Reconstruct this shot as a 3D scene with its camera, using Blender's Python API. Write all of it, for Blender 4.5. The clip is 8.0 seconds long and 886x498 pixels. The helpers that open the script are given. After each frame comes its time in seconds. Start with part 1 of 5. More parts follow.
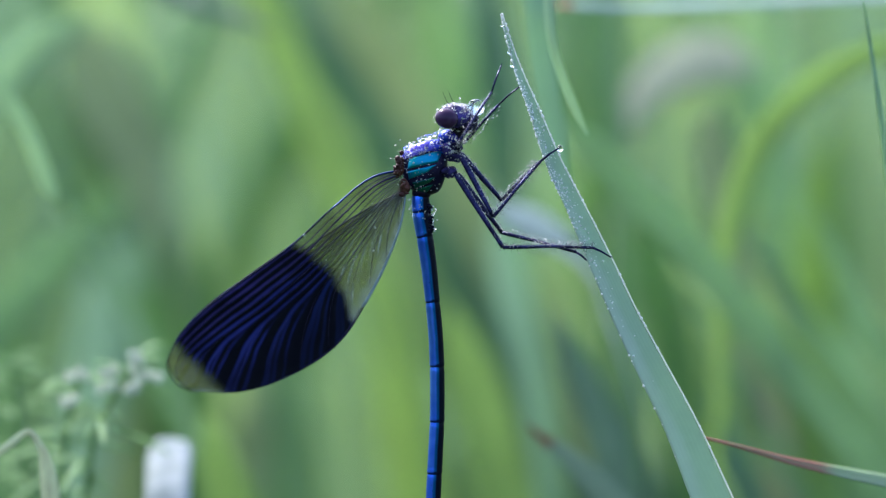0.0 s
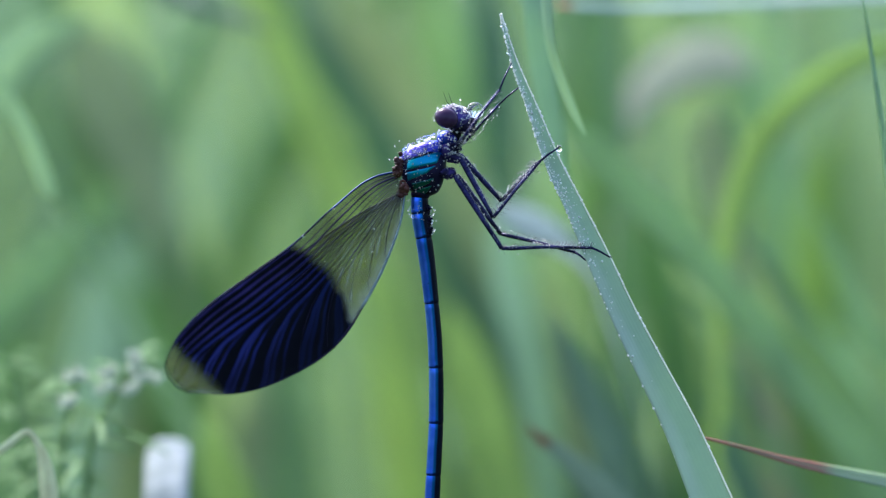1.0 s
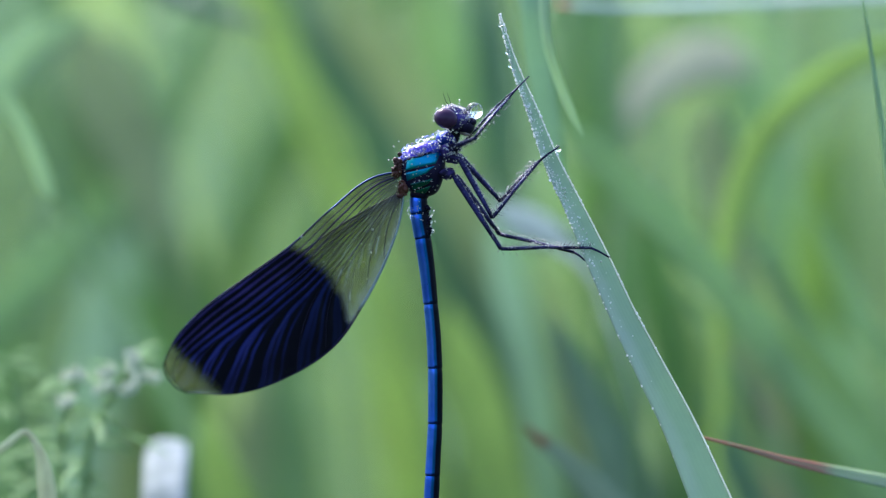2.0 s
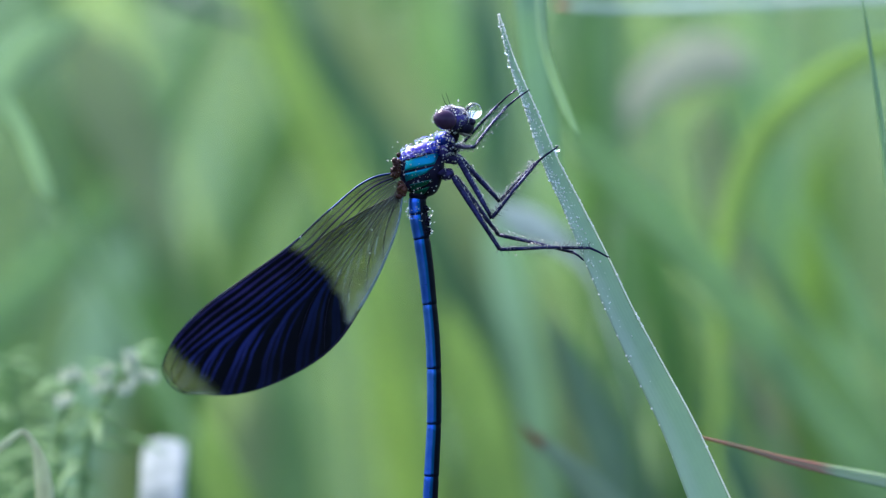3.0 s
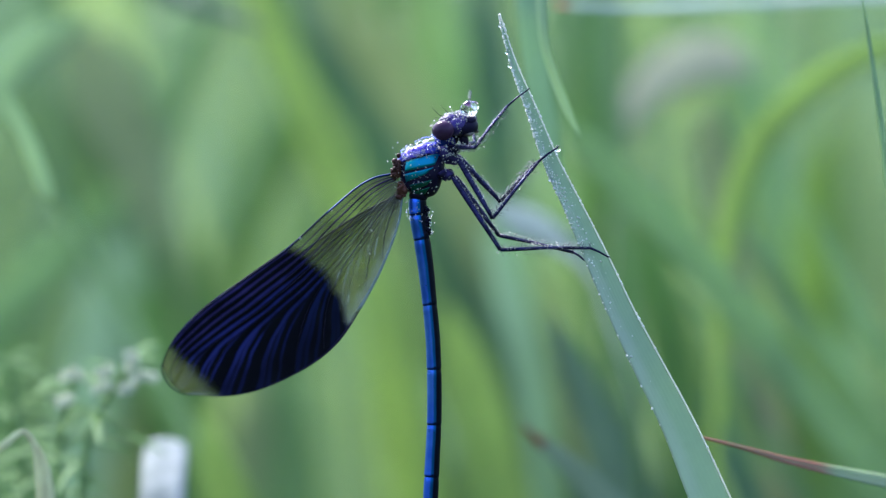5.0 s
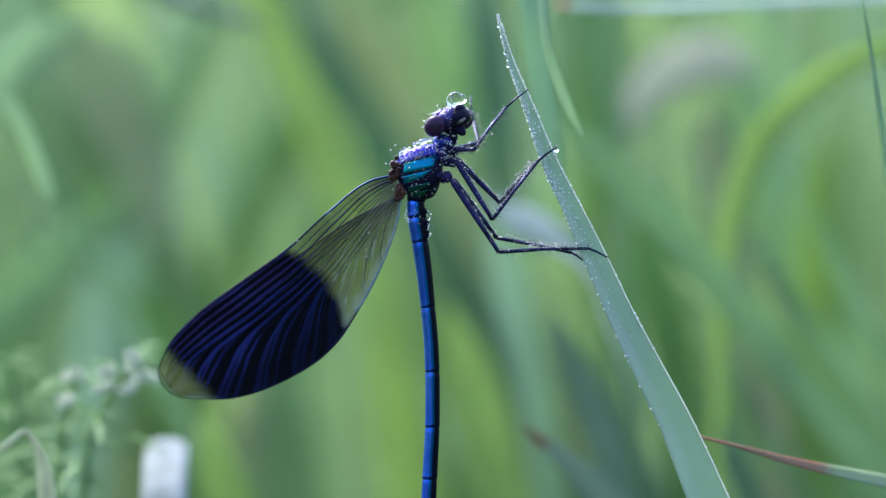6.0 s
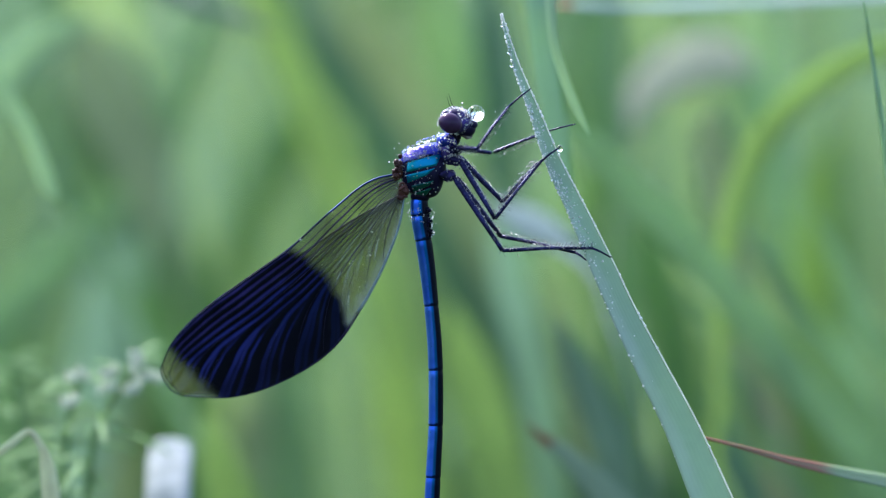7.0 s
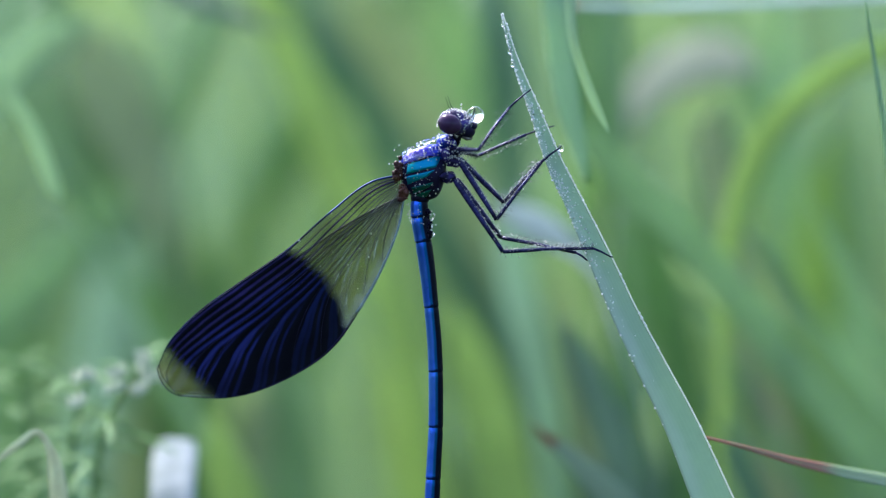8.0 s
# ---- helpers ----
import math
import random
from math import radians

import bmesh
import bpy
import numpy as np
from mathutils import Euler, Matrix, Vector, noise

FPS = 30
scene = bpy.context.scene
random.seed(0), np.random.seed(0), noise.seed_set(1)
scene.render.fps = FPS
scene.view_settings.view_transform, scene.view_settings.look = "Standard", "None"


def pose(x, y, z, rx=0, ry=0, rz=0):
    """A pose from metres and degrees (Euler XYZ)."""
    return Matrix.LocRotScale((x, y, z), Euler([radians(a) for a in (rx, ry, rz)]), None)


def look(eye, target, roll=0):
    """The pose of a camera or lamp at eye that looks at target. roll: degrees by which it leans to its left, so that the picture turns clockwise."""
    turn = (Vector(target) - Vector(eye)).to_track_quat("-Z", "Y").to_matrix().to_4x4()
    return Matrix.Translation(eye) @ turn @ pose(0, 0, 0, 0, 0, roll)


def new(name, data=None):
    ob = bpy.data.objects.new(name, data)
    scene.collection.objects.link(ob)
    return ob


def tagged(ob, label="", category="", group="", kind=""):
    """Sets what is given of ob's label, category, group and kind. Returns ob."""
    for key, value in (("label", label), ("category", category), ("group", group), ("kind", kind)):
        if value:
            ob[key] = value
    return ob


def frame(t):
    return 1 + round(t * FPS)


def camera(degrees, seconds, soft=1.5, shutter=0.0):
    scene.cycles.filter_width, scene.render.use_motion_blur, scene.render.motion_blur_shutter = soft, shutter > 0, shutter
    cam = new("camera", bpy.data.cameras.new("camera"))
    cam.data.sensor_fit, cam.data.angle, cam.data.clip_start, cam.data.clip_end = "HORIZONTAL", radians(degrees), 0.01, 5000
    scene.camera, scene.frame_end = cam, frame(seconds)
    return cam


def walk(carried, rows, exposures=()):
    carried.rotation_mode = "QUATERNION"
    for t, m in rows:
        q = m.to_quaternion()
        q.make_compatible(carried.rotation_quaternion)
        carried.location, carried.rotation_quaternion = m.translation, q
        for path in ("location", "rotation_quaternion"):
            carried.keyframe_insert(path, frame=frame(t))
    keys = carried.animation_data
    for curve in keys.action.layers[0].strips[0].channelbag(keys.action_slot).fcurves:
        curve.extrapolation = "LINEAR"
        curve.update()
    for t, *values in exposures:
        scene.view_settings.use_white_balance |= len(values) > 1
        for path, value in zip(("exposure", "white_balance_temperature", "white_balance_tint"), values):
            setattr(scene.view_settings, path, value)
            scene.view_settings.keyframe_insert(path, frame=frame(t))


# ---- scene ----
# ---- camera: a still macro lens, a forearm's length from the insect ----
EYE_HEIGHT = 0.6
FOCUS = 0.3547
cam = camera(14, 8.0, soft=1.25)
cam.data.dof.use_dof = True
cam.data.dof.focus_distance = FOCUS
cam.data.dof.aperture_fstop = 11.0
STILL = pose(0, -FOCUS, EYE_HEIGHT, 90, 0, 0)
walk(cam, [(0.0, STILL), (8.0, STILL)], exposures=[(0.0, 1.79, 6040, 14), (8.0, 1.79, 6040, 14)])

# ---- light: thin overcast morning, the soft sun high on one side ----
SUN_UP, SUN_ROUND = 50.0, 325.0
world = bpy.data.worlds.new("overcast_sky")
world.use_nodes = True
scene.world = world
wn = world.node_tree.nodes
sky = wn.new("ShaderNodeTexSky")
sky.sky_type = "NISHITA"
sky.sun_disc = False
sky.sun_elevation = radians(SUN_UP)
sky.sun_rotation = radians(SUN_ROUND)
sky.air_density, sky.dust_density = 1.0, 2.0
wn["Background"].inputs["Strength"].default_value = 0.15
world.node_tree.links.new(sky.outputs["Color"], wn["Background"].inputs["Color"])
sun_data = bpy.data.lights.new("sun", "SUN")
sun_data.energy, sun_data.angle, sun_data.color = 3.0, radians(12), (1.0, 0.96, 0.9)
sun = new("sun", sun_data)
az, el = radians(SUN_ROUND), radians(SUN_UP)
sun_way = Vector((math.sin(az) * math.cos(el), math.cos(az) * math.cos(el), math.sin(el)))
sun.matrix_world = look(sun_way * 5, (0, 0, 0))

MM = 0.001
VEINS = 15.0  # pleats of a wing from its front to its rear edge


# ---- materials ----
class Nodes:
    """A small wrapper round one material's node tree."""

    def __init__(self, name):
        self.mat = bpy.data.materials.new(name)
        self.mat.use_nodes = True
        self.tree = self.mat.node_tree
        self.tree.nodes.clear()
        self.out = self.add("ShaderNodeOutputMaterial")

    def add(self, kind, **inputs):
        node = self.tree.nodes.new(kind)
        for key, value in inputs.items():
            self.set(node, key.replace("_", " "), value)
        return node

    def set(self, node, key, value):
        if isinstance(value, bpy.types.NodeSocket):
            self.tree.links.new(value, node.inputs[key])
        else:
            node.inputs[key].default_value = value

    def math(self, op, a, b=0.0, c=0.0, clamp=False):
        node = self.tree.nodes.new("ShaderNodeMath")
        node.operation, node.use_clamp = op, clamp
        for i, v in enumerate((a, b, c)):
            if isinstance(v, bpy.types.NodeSocket):
                self.tree.links.new(v, node.inputs[i])
            else:
                node.inputs[i].default_value = v
        return node.outputs[0]

    def step(self, x, lo, hi):
        node = self.add("ShaderNodeMapRange")
        node.interpolation_type = "SMOOTHSTEP"
        self.set(node, "Value", x)
        node.inputs["From Min"].default_value, node.inputs["From Max"].default_value = lo, hi
        return node.outputs["Result"]

    def mix(self, fac, a, b):
        node = self.tree.nodes.new("ShaderNodeMix")
        node.data_type = "RGBA"
        for i, v in ((0, fac), (6, a), (7, b)):
            if isinstance(v, bpy.types.NodeSocket):
                self.tree.links.new(v, node.inputs[i])
            else:
                node.inputs[i].default_value = v if i == 0 else (*v[:3], 1)
        return node.outputs[2]

    def noise(self, scale, detail=3.0, rough=0.55, where=None):
        node = self.add("ShaderNodeTexNoise", Scale=scale, Detail=detail, Roughness=rough)
        self.set(node, "Vector", where or self.coord("Object"))
        return node.outputs["Fac"]

    def coord(self, name):
        return self.add("ShaderNodeTexCoord").outputs[name]

    def bump(self, height, strength, distance):
        return self.add("ShaderNodeBump", Height=height, Strength=strength, Distance=distance).outputs["Normal"]

    def blend(self, fac, a, b):
        node = self.tree.nodes.new("ShaderNodeMixShader")
        for i, v in enumerate((fac, a, b)):
            if isinstance(v, bpy.types.NodeSocket):
                self.tree.links.new(v, node.inputs[i])
            else:
                node.inputs[i].default_value = v
        return node.outputs[0]

    def done(self, shader):
        self.tree.links.new(shader, self.out.inputs["Surface"])
        return self.mat


def leaf(name, dark, light, through_light, veins=14.0, rough=0.42, tip=None, tip_from=0.9, sheen=0.5, streak=0.05, spot=60.0, bloom=None):
    """A grass blade: veins along it, blotches, light coming through; tip: the colour of a withered end; bloom: a waxy half."""
    n = Nodes(name)
    uv = n.add("ShaderNodeSeparateXYZ", Vector=n.coord("UV"))
    u, v = uv.outputs["X"], uv.outputs["Y"]
    ridge = n.math("SINE", n.math("MULTIPLY", u, veins * 6.283))
    blotch = n.noise(spot, 4)
    grain = n.noise(900, 3)
    fac = n.math("ADD", n.math("MULTIPLY", n.step(blotch, 0.3, 0.7), 0.7), n.math("MULTIPLY", ridge, streak), clamp=True)
    fac = n.math("ADD", fac, n.math("MULTIPLY_ADD", grain, 0.4, -0.2), clamp=True)
    info = n.add("ShaderNodeObjectInfo").outputs["Random"]
    fac = n.math("ADD", fac, n.math("MULTIPLY_ADD", info, 0.3, -0.15), clamp=True)
    colour = n.mix(fac, dark, light)
    if bloom:
        wax = n.step(n.math("ADD", u, n.math("MULTIPLY_ADD", n.noise(240, 4), 0.5, -0.25)), 0.40, 0.85)
        colour = n.mix(n.math("MULTIPLY", wax, 0.8), colour, bloom)
    thin = n.mix(fac, [c * 0.8 for c in through_light], through_light)
    if tip:
        end = n.step(n.math("ADD", v, n.math("MULTIPLY_ADD", blotch, 0.08, -0.04)), tip_from, min(1.0, tip_from + 0.06))
        colour = n.mix(end, colour, tip)
        thin = n.mix(end, thin, [c * 0.7 for c in tip])
    normal = n.bump(n.math("ADD", ridge, n.math("MULTIPLY", grain, 0.6)), 0.18, 0.00005)
    skin = n.add("ShaderNodeBsdfPrincipled", Base_Color=colour, Roughness=rough, Normal=normal)
    skin.inputs["Specular IOR Level"].default_value = sheen
    glow = n.add("ShaderNodeBsdfTranslucent", Color=thin)
    return n.done(n.blend(0.5, skin.outputs[0], glow.outputs[0]))


def chitin(name, colour, other, metal=0.9, rough=0.3, scale=700.0, coat=0.3, gloss=0.25):
    """Metallic insect skin with fine punctures and a drift between two tints."""
    n = Nodes(name)
    drift = n.step(n.noise(scale * 0.5, 2), 0.35, 0.65)
    pits = n.noise(scale * 6, 3)
    normal = n.bump(pits, 0.3, 0.00001)
    skin = n.add("ShaderNodeBsdfPrincipled", Base_Color=n.mix(drift, colour, other), Metallic=metal, Normal=normal,
                 Roughness=n.math("MULTIPLY_ADD", pits, 0.2, rough - 0.1))
    skin.inputs["Coat Weight"].default_value = coat
    skin.inputs["Specular IOR Level"].default_value = gloss
    skin.inputs["Coat Roughness"].default_value = 0.15
    return n.done(skin.outputs[0])


def water(name):
    n = Nodes(name)
    glass = n.add("ShaderNodeBsdfGlass", Color=(1, 1, 1, 1), Roughness=0.0, IOR=1.333)
    return n.done(glass.outputs[0])


def fine_dew(name, milky=0.45):
    """Beads too small to act as single lenses: clear with a milky scatter."""
    n = Nodes(name)
    glass = n.add("ShaderNodeBsdfGlass", Color=(1, 1, 1, 1), Roughness=0.02, IOR=1.333)
    milk = n.add("ShaderNodeBsdfTranslucent", Color=(0.97, 0.97, 0.96, 1))
    white = n.add("ShaderNodeBsdfDiffuse", Color=(0.97, 0.97, 0.96, 1))
    return n.done(n.blend(milky, glass.outputs[0], n.blend(0.5, milk.outputs[0], white.outputs[0])))


def wing_skin(name, band_from, band_to):
    """Clear smoky membrane with a dark blue band. UV: along the wing and the vein coordinate; Span: front to rear edge and how far the veins spread."""
    n = Nodes(name)
    uv = n.add("ShaderNodeSeparateXYZ", Vector=n.coord("UV"))
    s, w = uv.outputs["X"], uv.outputs["Y"]
    span_map = n.add("ShaderNodeUVMap")
    span_map.uv_map = "Span"
    span = n.add("ShaderNodeSeparateXYZ", Vector=span_map.outputs["UV"])
    t, spread = span.outputs["X"], span.outputs["Y"]
    wob = n.math("MULTIPLY_ADD", n.noise(500, 3), 0.04, -0.02)
    place = n.math("ADD", s, wob)
    band = n.math("MULTIPLY", n.step(place, band_from - 0.015, band_from + 0.02),
                  n.math("SUBTRACT", 1.0, n.step(place, band_to - 0.04, band_to + 0.04)))
    # sheen on the crests of the pleats, painted as violet-blue stripes; the veins fork where they spread
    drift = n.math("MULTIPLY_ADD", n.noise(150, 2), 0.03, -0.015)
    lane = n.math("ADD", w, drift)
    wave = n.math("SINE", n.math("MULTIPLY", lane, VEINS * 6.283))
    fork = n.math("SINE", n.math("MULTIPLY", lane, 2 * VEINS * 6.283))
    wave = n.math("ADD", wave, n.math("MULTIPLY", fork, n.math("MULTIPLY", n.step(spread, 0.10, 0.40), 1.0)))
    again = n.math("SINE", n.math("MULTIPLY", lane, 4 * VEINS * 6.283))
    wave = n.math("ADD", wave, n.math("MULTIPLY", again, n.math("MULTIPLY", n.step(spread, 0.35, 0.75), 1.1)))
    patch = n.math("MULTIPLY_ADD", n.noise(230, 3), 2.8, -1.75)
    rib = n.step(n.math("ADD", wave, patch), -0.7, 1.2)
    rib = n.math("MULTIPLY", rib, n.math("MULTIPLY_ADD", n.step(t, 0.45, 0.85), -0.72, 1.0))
    sheen_tint = n.mix(n.step(w, 0.10, 0.30), (0.044, 0.030, 0.130), (0.022, 0.025, 0.135))
    sheen_tint = n.mix(n.step(w, 0.34, 0.62), sheen_tint, (0.005, 0.012, 0.058))
    blue = n.mix(rib, (0.0012, 0.0016, 0.005), sheen_tint)
    dark = n.add("ShaderNodeBsdfPrincipled", Base_Color=blue, Roughness=0.5, Metallic=0.05)
    dark.inputs["Specular IOR Level"].default_value = 0.03
    # the clear part: olive film with greyish creases along the veins and a paler rear border
    stretch = n.add("ShaderNodeVectorMath", Vector=n.coord("UV"))
    stretch.operation = "MULTIPLY"
    stretch.inputs[1].default_value = (13.0, 46.0, 1.0)
    crease = n.step(n.noise(1.0, 3, 0.6, stretch.outputs[0]), 0.50, 0.70)
    border = n.math("MULTIPLY", n.step(n.math("ADD", t, n.math("MULTIPLY_ADD", n.noise(700, 3), 0.16, -0.08)), 0.86, 0.97), 0.6)
    grey = n.math("MAXIMUM", n.math("MULTIPLY", crease, n.math("MULTIPLY", n.step(t, 0.25, 0.5), n.step(s, 0.75, 0.55))), border)
    smoke = n.mix(n.noise(350, 3), (0.13, 0.125, 0.022), (0.30, 0.28, 0.085))
    smoke = n.mix(n.math("MULTIPLY", grey, 0.85), smoke, (0.44, 0.46, 0.42))
    film = n.add("ShaderNodeBsdfPrincipled", Base_Color=smoke, Roughness=0.3)
    clear = n.add("ShaderNodeBsdfTransparent", Color=(0.93, 0.94, 0.84, 1))
    cover = n.math("MULTIPLY_ADD", n.step(n.noise(260, 3), 0.4, 0.7), 0.16, 0.24)
    cover = n.math("ADD", cover, n.math("MULTIPLY", grey, 0.16))
    cover = n.math("ADD", cover, n.math("MULTIPLY", n.step(place, 0.84, 0.92), 0.22), clamp=True)
    pale = n.blend(cover, clear.outputs[0], film.outputs[0])
    return n.done(n.blend(n.math("MULTIPLY", band, 0.985), pale, dark.outputs[0]))


def abdomen_skin(name):
    """Metallic blue back, teal flank, black belly and a black rim at the hind end of a segment. UV: round the body, and mm to the hind end."""
    n = Nodes(name)
    uv = n.add("ShaderNodeSeparateXYZ", Vector=n.coord("UV"))
    pits = n.noise(4200, 3)
    round_ = n.math("ADD", uv.outputs["X"], n.math("MULTIPLY_ADD", n.noise(420, 3), 0.07, -0.035))
    back = n.mix(n.step(n.noise(330, 2), 0.35, 0.65), (0.048, 0.150, 0.88), (0.085, 0.230, 1.0))
    skin_colour = n.mix(n.step(round_, 0.36, 0.54), back, (0.006, 0.090, 0.30))
    belly = n.step(round_, 0.54, 0.68)
    rim_at = n.math("ADD", uv.outputs["Y"], n.math("MULTIPLY", n.step(round_, 0.30, 0.66), -0.16))
    rim = n.math("SUBTRACT", 1.0, n.step(rim_at, 0.10, 0.30))
    dark = n.math("MAXIMUM", belly, n.math("MULTIPLY", rim, 0.92))
    colour = n.mix(dark, skin_colour, (0.003, 0.004, 0.012))
    skin = n.add("ShaderNodeBsdfPrincipled", Base_Color=colour, Metallic=n.math("MULTIPLY_ADD", dark, -0.9, 0.93),
                 Roughness=n.math("MULTIPLY_ADD", pits, 0.18, 0.22), Normal=n.bump(pits, 0.25, 0.00001))
    skin.inputs["Specular IOR Level"].default_value = 0.07
    return n.done(skin.outputs[0])


def plain(name, colour, other, rough=0.5, scale=900.0, metal=0.0):
    n = Nodes(name)
    fac = n.step(n.noise(scale, 3), 0.3, 0.7)
    skin = n.add("ShaderNodeBsdfPrincipled", Base_Color=n.mix(fac, colour, other), Roughness=rough, Metallic=metal,
                 Normal=n.bump(n.noise(scale * 4, 2), 0.4, 0.00003))
    return n.done(skin.outputs[0])


def eye_skin(name):
    n = Nodes(name)
    facets = n.add("ShaderNodeTexVoronoi", Vector=n.coord("Object"), Scale=14000.0)
    skin = n.add("ShaderNodeBsdfPrincipled", Base_Color=n.mix(n.noise(600, 2), (0.022, 0.009, 0.028), (0.075, 0.034, 0.090)),
                 Roughness=0.17, Normal=n.bump(facets.outputs["Distance"], 0.15, 0.00001))
    skin.inputs["Specular IOR Level"].default_value = 0.16
    return n.done(skin.outputs[0])


LEAF_GLAUCOUS = leaf("glaucous_leaf", (0.32, 0.45, 0.375), (0.43, 0.555, 0.465), (0.37, 0.51, 0.37), veins=9, streak=0.05, rough=0.40, tip=(0.55, 0.5, 0.36), tip_from=0.985, bloom=(0.53, 0.58, 0.61))
LEAF_GREEN = leaf("green_leaf", (0.10, 0.20, 0.07), (0.17, 0.28, 0.11), (0.25, 0.42, 0.16))
LEAF_BRIGHT = leaf("yellow_green_leaf", (0.18, 0.30, 0.09), (0.26, 0.38, 0.13), (0.46, 0.63, 0.20))
LEAF_SOFT = leaf("soft_pale_leaf", (0.24, 0.36, 0.25), (0.34, 0.47, 0.34), (0.44, 0.63, 0.40))
LEAF_DARK = leaf("dark_leaf", (0.13, 0.215, 0.15), (0.18, 0.275, 0.20), (0.21, 0.35, 0.245))
LEAF_DRY = leaf("dry_leaf", (0.47, 0.49, 0.41), (0.57, 0.58, 0.50), (0.68, 0.71, 0.59))
LEAF_SHADE = leaf("shaded_blade", (0.17, 0.25, 0.19), (0.22, 0.31, 0.235), (0.27, 0.39, 0.28))
LEAF_MEADOW = leaf("meadow_blade", (0.23, 0.35, 0.19), (0.31, 0.43, 0.25), (0.42, 0.60, 0.32))
# wet leaves: the sky's reflection is put into these two whitish base colours
LEAF_SKY_WHITE = leaf("wet_leaf_painted_sky_white", (0.24, 0.30, 0.30), (0.52, 0.58, 0.61), (0.42, 0.48, 0.47), rough=0.6, sheen=0.15, spot=420)
LEAF_SKY_PALE = leaf("wet_leaf_painted_sky_pale", (0.42, 0.48, 0.48), (0.68, 0.75, 0.77), (0.58, 0.65, 0.64), rough=0.55, sheen=0.3, spot=420)
LEAF_FRESH = leaf("fresh_pale_green_leaf", (0.36, 0.48, 0.30), (0.46, 0.58, 0.39), (0.60, 0.78, 0.48), rough=0.6, sheen=0.12)
LEAF_FOLD = leaf("folded_pale_leaf", (0.48, 0.42, 0.37), (0.70, 0.74, 0.66), (0.66, 0.76, 0.54), spot=330)
LEAF_MID = leaf("mid_green_leaf", (0.20, 0.31, 0.17), (0.28, 0.39, 0.23), (0.36, 0.53, 0.28))
LEAF_LIME = leaf("lime_leaf", (0.26, 0.37, 0.14), (0.35, 0.46, 0.19), (0.57, 0.74, 0.31), sheen=0.2)
LEAF_PALE_GREEN = leaf("pale_green_leaf", (0.32, 0.44, 0.32), (0.41, 0.53, 0.41), (0.52, 0.69, 0.50))
LEAF_OLIVE = leaf("olive_leaf", (0.24, 0.30, 0.19), (0.32, 0.38, 0.25), (0.46, 0.55, 0.34))
LEAF_BROWN = leaf("brownish_leaf", (0.28, 0.30, 0.20), (0.37, 0.37, 0.27), (0.46, 0.48, 0.34))
LEAF_TOP = leaf("wet_red_tipped_leaf", (0.36, 0.48, 0.44), (0.50, 0.62, 0.60), (0.46, 0.60, 0.50), tip=(0.55, 0.06, 0.03), tip_from=0.905)
LEAF_RED_TIP = leaf("red_tipped_leaf", (0.28, 0.40, 0.22), (0.40, 0.50, 0.32), (0.36, 0.50, 0.20), tip=(0.42, 0.21, 0.13), tip_from=0.60)
LEAF_PINK_TIP = leaf("pink_tipped_leaf", (0.21, 0.29, 0.25), (0.32, 0.39, 0.37), (0.30, 0.40, 0.34), tip=(0.34, 0.12, 0.11), tip_from=0.75)
FIELD_GREEN = leaf("meadow_green", (0.07, 0.15, 0.05), (0.12, 0.21, 0.08), (0.19, 0.33, 0.11))
FIELD_TEAL = leaf("meadow_bluish", (0.09, 0.16, 0.11), (0.14, 0.23, 0.16), (0.17, 0.30, 0.18))
FIELD_BRIGHT = leaf("meadow_yellow_green", (0.14, 0.23, 0.08), (0.20, 0.29, 0.11), (0.30, 0.44, 0.16))
HERB_LEAF = leaf("herb_leaf", (0.24, 0.38, 0.17), (0.40, 0.54, 0.30), (0.54, 0.76, 0.38), rough=0.65, sheen=0.12)
RIM = leaf("pale_leaf_margin", (0.80, 0.84, 0.78), (0.90, 0.92, 0.88), (0.93, 0.95, 0.90), rough=0.35)
PETAL = leaf("white_petal", (0.80, 0.82, 0.70), (0.88, 0.90, 0.80), (0.84, 0.88, 0.74))
STALK = plain("herb_stalk", (0.10, 0.20, 0.06), (0.16, 0.28, 0.09), 0.5)
WATER = water("dew_water")
DEW = fine_dew("fine_dew", 0.30)
DROPS = fine_dew("dew_drops", 0.03)
LEAF_DEW = fine_dew("leaf_dew", 0.9)
VIOLET = chitin("violet_blue_skin", (0.062, 0.042, 0.37), (0.024, 0.058, 0.44), 0.85, 0.36, coat=0.0)
TEAL = chitin("teal_skin", (0.006, 0.28, 0.19), (0.008, 0.19, 0.34), 0.90, 0.38, coat=0.05)
CYAN = chitin("cyan_blue_skin", (0.010, 0.22, 0.56), (0.015, 0.14, 0.60), 0.92, 0.28, coat=0.05)
EMERALD = chitin("emerald_skin", (0.003, 0.10, 0.075), (0.005, 0.05, 0.075), 0.9, 0.34)
BLACK = chitin("black_skin", (0.004, 0.003, 0.011), (0.013, 0.010, 0.034), 0.0, 0.38, coat=0.0, gloss=0.08)
LEG = chitin("leg_skin", (0.008, 0.007, 0.027), (0.026, 0.024, 0.088), 0.40, 0.28, coat=0.0, gloss=0.12)
PURPLE = chitin("purple_black_skin", (0.012, 0.009, 0.036), (0.055, 0.040, 0.17), 0.5, 0.38, coat=0.0, gloss=0.1)
COXA = chitin("leg_joint_skin", (0.006, 0.005, 0.016), (0.032, 0.023, 0.095), 0.3, 0.42, scale=1500, coat=0.0, gloss=0.1)
COLLAR = chitin("collar_skin", (0.030, 0.024, 0.20), (0.014, 0.040, 0.30), 0.8, 0.40, coat=0.0, gloss=0.15)
